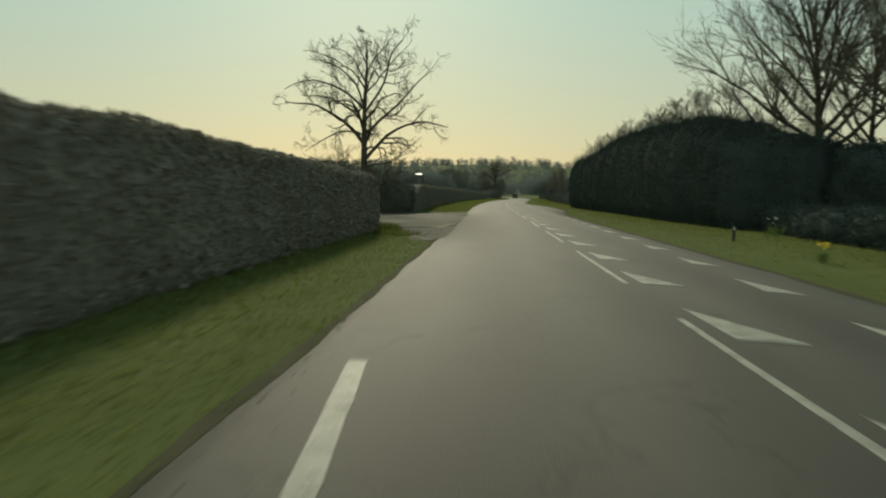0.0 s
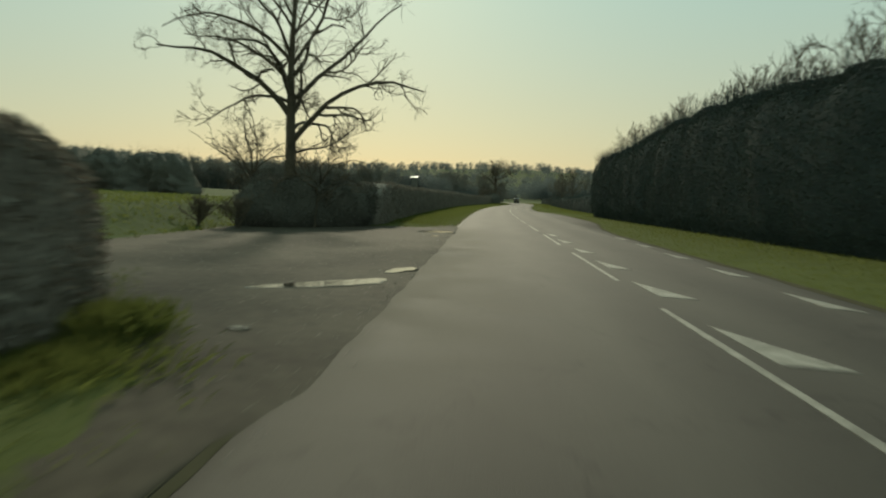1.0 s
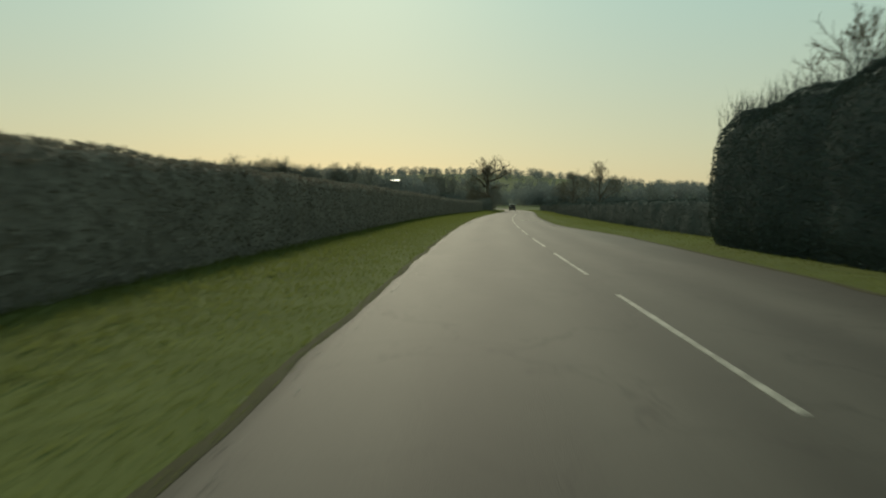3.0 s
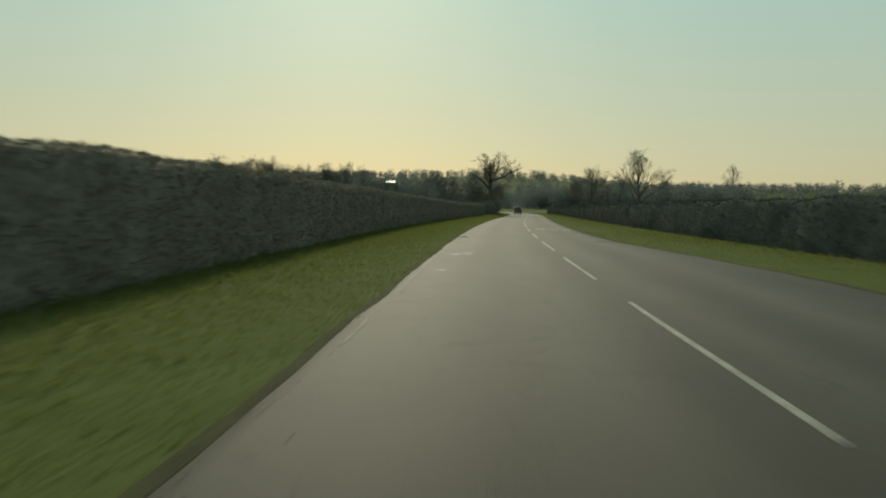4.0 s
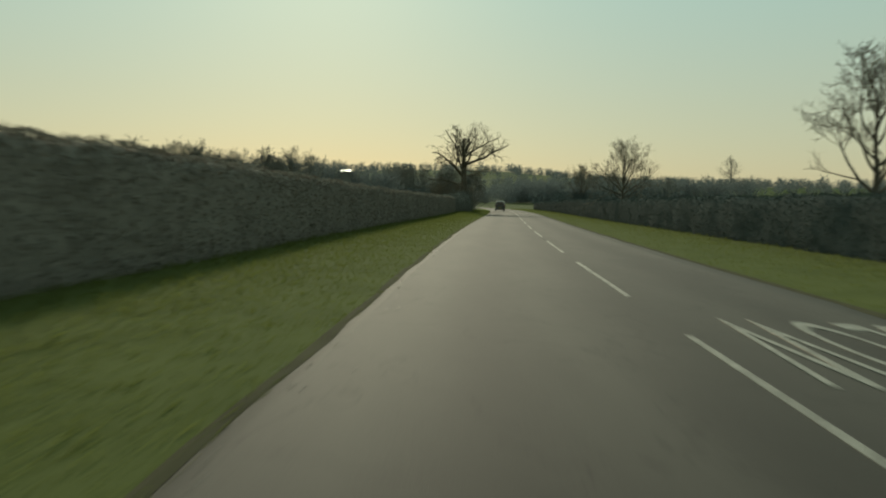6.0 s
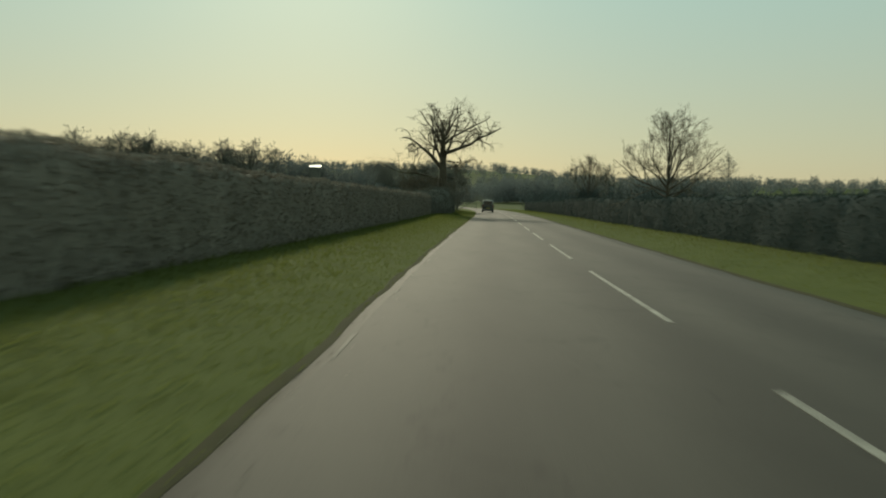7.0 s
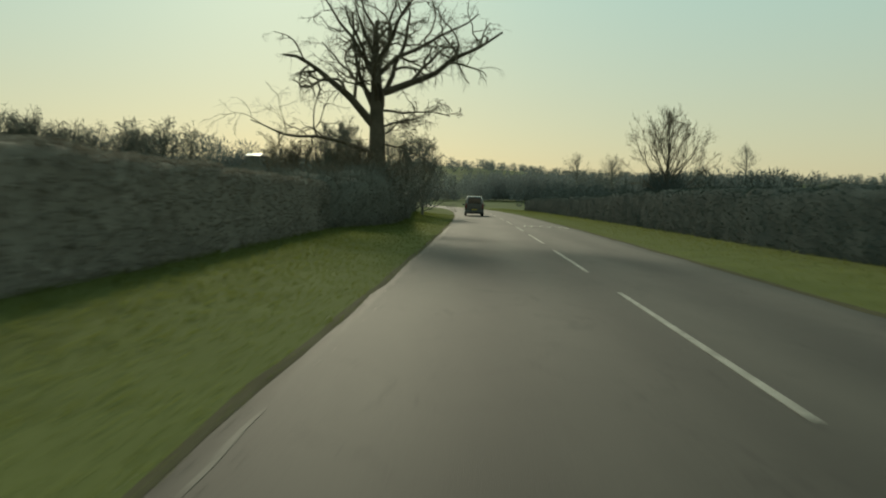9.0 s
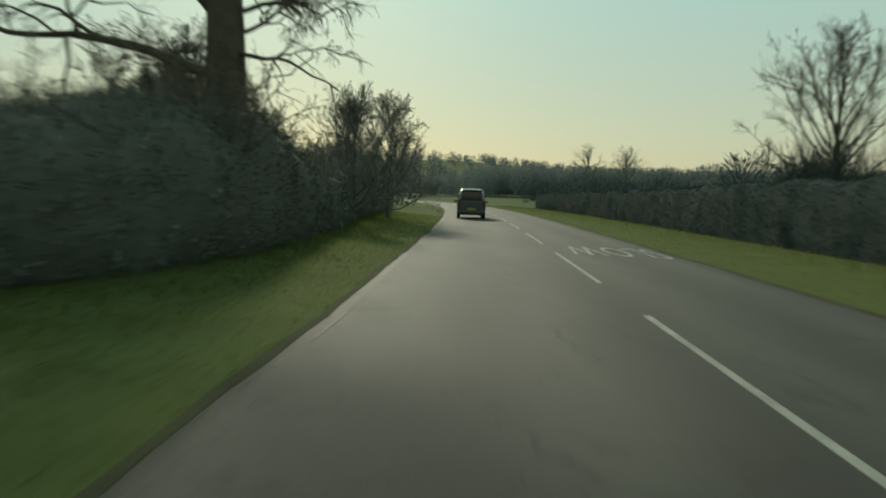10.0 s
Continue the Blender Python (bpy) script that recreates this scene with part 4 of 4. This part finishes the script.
def tree_row(line, count, low, high, seed, spread):
    """Bare trees in a belt across the fields, copied from three kinds."""
    r = random.Random(seed)
    kinds, poses = [], []
    for k in range(3):
        kinds.append(bare_tree("bare rounded tree in a belt across the fields", 330.0, -70.0 - 9 * k, (6.2, 0.2, 0.1), fan(15, 2.4, 5.8, 10, 74, 4.0, 0.10, 80 + k), BELT_TREE, 310 + seed + k, group="trees in the far belt", bark=HAZED_BARK))
    pts = np.array(line, float)
    seg = np.concatenate([[0], np.cumsum(np.hypot(np.diff(pts[:, 0]), np.diff(pts[:, 1])))])
    for k in range(count):
        u = (k + r.uniform(0.1, 0.9)) / count * seg[-1]
        x, y = np.interp(u, seg, pts[:, 0]) + r.gauss(0, spread), np.interp(u, seg, pts[:, 1]) + r.gauss(0, spread)
        size = r.uniform(low, high) / 9.0
        m = pose(x, y, float(relief(x, y)) - 0.1, 0, 0, r.uniform(0, 360)) @ Matrix.Diagonal((size * r.uniform(0.9, 1.15), size, size, 1))
        poses.append(m)
    for k, m in enumerate(poses[3:]):
        copy_thing(kinds[k % 3], m)
    for ob, m in zip(kinds, poses):
        ob.matrix_world = m


tree_row([(-15, 395), (8, 440)], 18, 15.0, 17.5, 1, 5.0)
tree_row([(-130, 326), (-72, 318), (-50, 313), (-30, 308)], 44, 14.2, 16.2, 4, 2.0)
tree_row([(-78, 319), (-56, 315)], 10, 16.0, 18.0, 5, 2.5)
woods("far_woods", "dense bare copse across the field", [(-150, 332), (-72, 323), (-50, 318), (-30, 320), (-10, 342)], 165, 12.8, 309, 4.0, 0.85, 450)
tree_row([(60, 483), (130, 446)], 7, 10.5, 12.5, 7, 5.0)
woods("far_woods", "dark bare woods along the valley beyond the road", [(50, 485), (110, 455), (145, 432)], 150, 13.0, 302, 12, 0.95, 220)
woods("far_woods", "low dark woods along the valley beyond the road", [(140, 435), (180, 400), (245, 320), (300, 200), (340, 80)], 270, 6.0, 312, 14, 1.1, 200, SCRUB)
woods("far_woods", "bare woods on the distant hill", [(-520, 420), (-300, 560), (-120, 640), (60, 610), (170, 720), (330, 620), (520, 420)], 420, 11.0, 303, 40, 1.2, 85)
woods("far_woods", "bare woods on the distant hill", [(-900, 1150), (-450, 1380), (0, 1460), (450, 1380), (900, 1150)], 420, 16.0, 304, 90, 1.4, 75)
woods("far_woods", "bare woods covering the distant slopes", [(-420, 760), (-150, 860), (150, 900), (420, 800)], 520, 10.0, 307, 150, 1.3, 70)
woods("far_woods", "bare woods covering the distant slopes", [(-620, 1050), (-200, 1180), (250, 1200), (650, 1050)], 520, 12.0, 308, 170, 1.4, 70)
woods("scrub_belt", "dark leafless scrub beyond the low hedge", [on(225, 26)[:2], on(262, 22)[:2], on(300, 24)[:2], on(360, 40)[:2]], 90, 5.2, 305, 8, 0.9, 160, SCRUB)
woods("scrub_belt", "dark leafless scrub beside the far bend", [on(262, -12)[:2], on(300, -22)[:2], on(360, -40)[:2]], 80, 5.0, 306, 7, 0.9, 160, SCRUB)


# ---- puddles in the field entrance ----
WATER = material("puddle_water", (0.020, 0.018, 0.014), (0.035, 0.030, 0.022), 1.0, 9.0, 0.08, 0.06, spec=0.9)


def puddle(s, d, ls, ld, seed, turn=0.0):
    """Still water with an uneven shore and a wet rim, lying in the gravel."""
    r = random.Random(seed)
    place = on(s, d, 0.036)
    ob = thing("puddle", place, "shallow muddy puddle mirroring the sky in the gravel entrance", "puddle", "puddles in the entrance", heading(s) + radians(turn))
    n = 40
    ph = [r.uniform(0, 6.3) for _ in range(4)]
    out = []
    for k in range(n):
        a = 2 * math.pi * k / n
        q = 1 + 0.16 * math.sin(2 * a + ph[0]) + 0.12 * math.sin(3 * a + ph[1]) + 0.08 * math.sin(5 * a + ph[2]) + 0.05 * math.sin(9 * a + ph[3])
        out.append((math.cos(a) * ld * q, math.sin(a) * ls * q))
    for name, grow, z, mat in (("wet_rim", 1.07, -0.008, MUD), ("water", 1.0, 0.0, WATER)):
        bm = bmesh.new()
        top = [bm.verts.new((x * grow, y * grow, z)) for x, y in out]
        low = [bm.verts.new((x * grow * 1.06, y * grow * 1.06, z - 0.03)) for x, y in out]
        bm.faces.new(top)
        for k in range(n):
            bm.faces.new((top[k], low[k], low[(k + 1) % n], top[(k + 1) % n]))
        bmesh.ops.recalc_face_normals(bm, faces=bm.faces)
        me = bpy.data.meshes.new(name)
        bm.to_mesh(me)
        bm.free()
        me.materials.append(mat)
        child(name, me, ob, "dark wet mud round the water" if name == "wet_rim" else "")


puddle(34.05, -4.35, 0.34, 0.95, 1, 38)
puddle(36.3, -3.58, 0.50, 0.18, 2, -12)
puddle(50.7, -3.98, 0.9, 0.55, 3, 8)
puddle(57.3, -3.75, 0.16, 0.12, 4)
puddle(30.48, -4.4, 0.07, 0.11, 5)
puddle(47.6, -3.8, 0.2, 0.14, 6)


# ---- the car ahead ----
CAR_PAINT = material("grey_paint", (0.06, 0.06, 0.06), (0.085, 0.085, 0.085), 1.0, 30, 0.22, 0.0, spec=0.5, metal=0.3, coat=0.7)
DARK_GLASS = material("dark_glass", (0.012, 0.014, 0.015), (0.02, 0.022, 0.023), 1.0, 10, 0.05, 0.0, spec=0.7)
BLACK = material("black_plastic", (0.018, 0.018, 0.018), (0.035, 0.035, 0.034), 3.0, 60, 0.6, 0.1)
RUBBER = material("tyre_rubber", (0.015, 0.015, 0.015), (0.03, 0.03, 0.03), 3.0, 50, 0.85, 0.3)
IRON = material("worn_iron", (0.14, 0.135, 0.125), (0.22, 0.21, 0.19), 6.0, 60, 0.62, 0.2, metal=0.4)
RUST = material("rusty_iron", (0.035, 0.030, 0.022), (0.075, 0.062, 0.046), 8.0, 60, 0.75, 0.2, spec=0.2)
RIM = material("alloy_rim", (0.30, 0.30, 0.31), (0.42, 0.42, 0.43), 3.0, 40, 0.35, 0.0, metal=0.8)
RED = material("red_lens", (0.09, 0.008, 0.007), (0.14, 0.012, 0.010), 3.0, 50, 0.2, 0.0, spec=0.6)
PLATE = material("yellow_plate", (0.34, 0.26, 0.03), (0.42, 0.33, 0.05), 3.0, 50, 0.5, 0.0)
BUMPER = material("grey_plastic", (0.05, 0.05, 0.05), (0.08, 0.08, 0.078), 3.0, 50, 0.4, 0.0)
WHITE_BAR = material("pale_plastic", (0.38, 0.38, 0.37), (0.5, 0.5, 0.48), 3.0, 50, 0.5, 0.0)


def block(name, size, centre, mat, parent, label="", soft=0.02, taper=1.0):
    """A box with rounded edges; taper: the top's width against the base's."""
    bm = bmesh.new()
    bmesh.ops.create_cube(bm, size=1.0)
    for v in bm.verts:
        k = taper if v.co.z > 0 else 1.0
        v.co = Vector((v.co.x * size[0] * k, v.co.y * size[1], v.co.z * size[2]))
    if soft:
        bmesh.ops.bevel(bm, geom=bm.edges[:], offset=soft, segments=2, affect="EDGES", profile=0.6)
    bmesh.ops.translate(bm, verts=bm.verts, vec=centre)
    me = bpy.data.meshes.new(name)
    bm.to_mesh(me)
    bm.free()
    me.materials.append(mat)
    return child(name, me, parent, label)


def drain_grate(s, d, across, along):
    """A cast-iron gully grating let into the road's edge."""
    z = float(crown(d)) + 0.004
    grate = thing("drain_grate", on(s, d, z), "rectangular cast-iron drain grating at the road edge", "drain grate", "", heading(s))
    for x in (-1, 1):
        block("frame_bar", (0.024, along, 0.03), (x * (across / 2 - 0.012), 0, 0.004), IRON, grate, "worn pale rim of the frame", 0.005)
    for y in (-1, 1):
        block("frame_bar", (across - 0.05, 0.024, 0.03), (0, y * (along / 2 - 0.012), 0.004), IRON, grate, "worn pale rim of the frame", 0.005)
    # A black plate stands for the shade down in the gully.
    block("shade_plate", (across - 0.06, along - 0.06, 0.006), (0, 0, -0.004), BLACK, grate, "black plate for the shaded gully under the bars", 0.0)
    n = 8
    for k in range(n):
        block("bar", (across - 0.075, 0.026, 0.018), (0, (k - (n - 1) / 2) * (along - 0.09) / n, 0.006), RUST, grate, "", 0.004)


def manhole(s, d, radius):
    """A round iron cover in its ring, flush with the road."""
    z = float(crown(d)) + 0.002
    cover = thing("manhole_cover", on(s, d, z), "round worn pale iron manhole cover in the road", "manhole cover", "", heading(s))
    for name, r0, r1, z1, mat in (("lid", 0.0, radius - 0.05, 0.008, RUST), ("ring", radius - 0.04, radius, 0.012, IRON)):
        n = 32
        bm = bmesh.new()
        turn = [(math.cos(2 * math.pi * k / n), math.sin(2 * math.pi * k / n)) for k in range(n)]
        outer = [bm.verts.new((x * r1, y * r1, z1)) for x, y in turn]
        low = [bm.verts.new((x * (r1 + 0.004), y * (r1 + 0.004), -0.02)) for x, y in turn]
        inner = [bm.verts.new((x * r0, y * r0, z1)) for x, y in turn] if r0 else None
        for k in range(n):
            bm.faces.new((low[k], low[(k + 1) % n], outer[(k + 1) % n], outer[k]))
            if inner:
                bm.faces.new((outer[k], outer[(k + 1) % n], inner[(k + 1) % n], inner[k]))
        if not inner:
            bm.faces.new(outer)
        bmesh.ops.recalc_face_normals(bm, faces=bm.faces)
        me = bpy.data.meshes.new(name)
        bm.to_mesh(me)
        bm.free()
        me.materials.append(mat)
        child(name, me, cover)


def revolve(name, profile, place, mat, parent, sides=28):
    """A ring about the x axis; profile: rows of (x, radius)."""
    bm = bmesh.new()
    rings = [[bm.verts.new((x + place[0], place[1] + r * math.cos(2 * math.pi * k / sides), place[2] + r * math.sin(2 * math.pi * k / sides))) for k in range(sides)] for x, r in profile]
    for a, b in zip(rings, rings[1:]):
        for k in range(sides):
            bm.faces.new((a[k], a[(k + 1) % sides], b[(k + 1) % sides], b[k]))
    bm.faces.new(rings[0])
    bm.faces.new(rings[-1][::-1])
    bmesh.ops.recalc_face_normals(bm, faces=bm.faces)
    me = bpy.data.meshes.new(name)
    bm.to_mesh(me)
    bm.free()
    me.polygons.foreach_set("use_smooth", [True] * len(me.polygons))
    me.materials.append(mat)
    return child(name, me, parent)


def build_car(s, d):
    car = thing("car", on(s, d, float(crown(d))), "dark grey people carrier with a dark rear window on the road", "car", "", heading(s))
    # stations from the tail: y, half widths at sill, waist and roof, roof height, bonnet or roof
    stations = [(0.00, 0.80, 0.84, 0.60, 1.55), (0.10, 0.84, 0.88, 0.66, 1.78), (0.35, 0.86, 0.91, 0.69, 1.86), (1.2, 0.87, 0.92, 0.72, 1.90),
                (2.2, 0.87, 0.92, 0.71, 1.88), (2.75, 0.87, 0.92, 0.66, 1.72), (3.3, 0.87, 0.91, 0.70, 1.22), (3.7, 0.86, 0.89, 0.74, 1.04), (4.15, 0.82, 0.84, 0.70, 0.92), (4.35, 0.70, 0.72, 0.60, 0.74)]
    bm = bmesh.new()
    rings = []
    for y, a, b, c, h in stations:
        w = min(0.98, h * 0.75)
        half = [(0.0, 0.24), (a * 0.9, 0.24), (a, 0.34), (b, 0.62), (b, w), (c + (b - c) * 0.25, w + (h - w) * 0.72), (c, h - 0.05), (c * 0.8, h), (0.0, h + 0.015)]
        ring = [(x, y, z) for x, z in half] + [(-x, y, z) for x, z in half[-2:0:-1]]
        rings.append([bm.verts.new(v) for v in ring])
    n = len(rings[0])
    for r0, r1 in zip(rings, rings[1:]):
        for k in range(n):
            bm.faces.new((r0[k], r0[(k + 1) % n], r1[(k + 1) % n], r1[k]))
    bm.faces.new(rings[0])
    bm.faces.new(rings[-1])
    bmesh.ops.recalc_face_normals(bm, faces=bm.faces)
    me = bpy.data.meshes.new("body")
    bm.to_mesh(me)
    bm.free()
    me.polygons.foreach_set("use_smooth", [True] * len(me.polygons))
    me.materials.append(CAR_PAINT)
    child("body", me, car)
    gate = block("tailgate", (1.50, 0.06, 0.74), (0, -0.01, 0.76), CAR_PAINT, car, "", 0.03, 0.97)
    block("rear_window", (1.46, 0.05, 0.86), (0, 0.0, 1.27), DARK_GLASS, gate, "dark rear window", 0.03, 0.80)
    block("plate", (0.52, 0.02, 0.11), (0, -0.05, 0.62), PLATE, gate, "plain yellow plate")
    block("handle", (0.34, 0.03, 0.03), (0, -0.05, 0.76), BLACK, gate, "", 0.008)
    block("wiper", (0.5, 0.02, 0.02), (0.1, -0.04, 0.90), BLACK, gate, "", 0.005)
    block("bumper", (1.72, 0.22, 0.22), (0, 0.02, 0.42), BUMPER, car, "grey rear bumper", 0.06)
    block("spoiler", (1.22, 0.20, 0.04), (0, 0.02, 1.80), CAR_PAINT, car, "", 0.015)
    for x in (-1, 1):
        block("tail_light", (0.13, 0.10, 0.46), (x * 0.78, 0.02, 0.98), RED, car, "red tail light", 0.03)
        block("side_window", (0.03, 0.95, 0.46), (x * 0.845, 0.85, 1.30), DARK_GLASS, car, "", 0.012)
        block("side_window", (0.03, 0.95, 0.46), (x * 0.845, 1.95, 1.28), DARK_GLASS, car, "", 0.012)
        block("mirror", (0.20, 0.12, 0.15), (x * 1.02, 2.75, 1.08), CAR_PAINT, car, "", 0.04)
        block("roof_rail", (0.04, 2.0, 0.04), (x * 0.62, 1.25, 1.91), BLACK, car, "", 0.01)
        for y in (0.72, 3.45):
            wheel = revolve("tyre", [(-0.10, 0.20), (-0.10, 0.29), (-0.08, 0.32), (0.08, 0.32), (0.10, 0.29), (0.10, 0.20)], (x * 0.80, y, 0.32), RUBBER, car)
            revolve("rim", [(-0.06, 0.03), (-0.05, 0.19), (0.06, 0.20), (0.075, 0.12), (0.07, 0.03)] if x > 0 else [(0.06, 0.03), (0.05, 0.19), (-0.06, 0.20), (-0.075, 0.12), (-0.07, 0.03)], (x * 0.84, y, 0.32), RIM, wheel)
    return car


drain_grate(108.2, -3.2, 0.44, 0.60)
manhole(106.5, 2.55, 0.32)
build_car(236.3, -1.8).scale = (0.89, 0.89, 0.89)


# ---- small things on the verge ----
STEM = leafy(material("flower_leaf", (0.05, 0.09, 0.02), (0.10, 0.15, 0.04), 3, 20, 0.6, 0), (0.12, 0.18, 0.04), 0.3)
PETAL = leafy(material("yellow_petal", (0.60, 0.45, 0.03), (0.75, 0.60, 0.06), 3, 20, 0.6, 0), (0.6, 0.45, 0.04), 0.3)
BLOSSOM = leafy(material("white_petal", (0.62, 0.62, 0.56), (0.78, 0.78, 0.72), 3, 20, 0.6, 0), (0.6, 0.6, 0.5), 0.3)


def flowers(s, d, seed, petal, label, wide=0.16, tall=0.34, heads=14, bloom=0.045):
    rng = np.random.RandomState(seed)
    ob = thing("flower_clump", on(s, d, float(bank_right(s, d))), label, "flowers")
    n = 60
    base = np.stack([rng.normal(0, wide * 0.5, n), rng.normal(0, wide * 0.5, n), np.full(n, -0.02)], -1)
    v, f = slips(base, np.stack([rng.normal(0, 0.22, n), rng.normal(0, 0.22, n), np.ones(n)], -1), rng.uniform(0.7, 1.05, n) * tall, rng.uniform(0.010, 0.018, n), rng, 0.08)
    child("leaf_tuft", mesh_from("leaf_tuft", v, f, STEM), ob, kind="stuff")
    for k in range(heads):
        c = np.array([rng.normal(0, wide * 0.55), rng.normal(0, wide * 0.55), tall * rng.uniform(0.85, 1.15)])
        a = np.arange(6) * np.pi / 3 + rng.uniform(0, 1)
        way = np.stack([np.cos(a), np.full(6, -0.4), np.sin(a)], -1)
        v, f = slips(np.repeat(c[None], 6, 0), way, np.full(6, bloom), np.full(6, bloom * 0.8), rng)
        child("flower", mesh_from("flower", v, f, petal), ob)


flowers(22.3, 4.85, 21, PETAL, "clump of yellow daffodils growing on the grass verge", 0.10, 0.36, 7)
flowers(31.5, 7.4, 22, BLOSSOM, "spray of white blossom on a dark shrub", 0.22, 0.6, 6, 0.026)


def marker_post(s, d):
    post = thing("marker_post", on(s, d, float(bank_right(s, d))), "short dark verge marker post with a white reflector", "marker post")
    block("post", (0.08, 0.05, 0.50), (0, 0, 0.20), BLACK, post, "", 0.01)
    block("reflector", (0.06, 0.012, 0.10), (0, -0.028, 0.38), WHITE_BAR, post, "white reflector", 0.003)


marker_post(29.4, 5.4)


# ---- the barn among the trees across the field ----
BOARDS = material("barn_boards", (0.10, 0.095, 0.085), (0.19, 0.18, 0.16), 0.4, 3, 0.9, 0.2)
DARK_BOARDS = material("dark_boards", (0.05, 0.05, 0.048), (0.09, 0.09, 0.085), 0.5, 6, 0.8, 0.2)
SHEET = material("roof_sheet", (0.42, 0.43, 0.44), (0.55, 0.56, 0.57), 0.4, 4, 0.55, 0.05, spec=0.5, metal=0.5)


def barn(x, y, eaves):
    """A tall barn whose low-pitched sheet roof catches the sun."""
    house = thing("barn", (x, y, float(relief(x, y)) - 0.2), "tall weathered barn with a shining sheet roof", "barn")
    block("wall", (2.7, 5.4, eaves), (0, 0, eaves / 2), BOARDS, house, "", 0.05)
    rise = math.tan(radians(12.5)) * 3.0
    for side, name in ((-1, "roof_slope"), (1, "roof_slope")):
        verts, faces = [], []
        for k in range(13):
            px, up = -1.5 + 3.0 * k / 12, 0.03 * (k % 2)
            verts += [(px, side * 3.0, eaves + up), (px, 0, eaves + rise + up), (px, 0, eaves + rise + up - 0.1), (px, side * 3.0, eaves + up - 0.1)]
        for k in range(12):
            a = 4 * k
            faces += [(a + j, a + (j + 1) % 4, a + 4 + (j + 1) % 4, a + 4 + j)[::side] for j in range(4)]
        faces += [(0, 1, 2, 3), (51, 50, 49, 48)]
        me = bpy.data.meshes.new(name)
        me.from_pydata(verts, [], faces)
        me.materials.append(SHEET)
        child(name, me, house, "pale ribbed sheet roofing")
    block("gable", (2.68, 0.5, rise), (0, 0, eaves + rise / 2 - 0.12), BOARDS, house, "", 0.02)
    block("door", (1.8, 0.12, 3.6), (0, -2.75, 1.8), DARK_BOARDS, house, "dark boarded door", 0.02)


barn(-21.4, 325.0, 9.4)
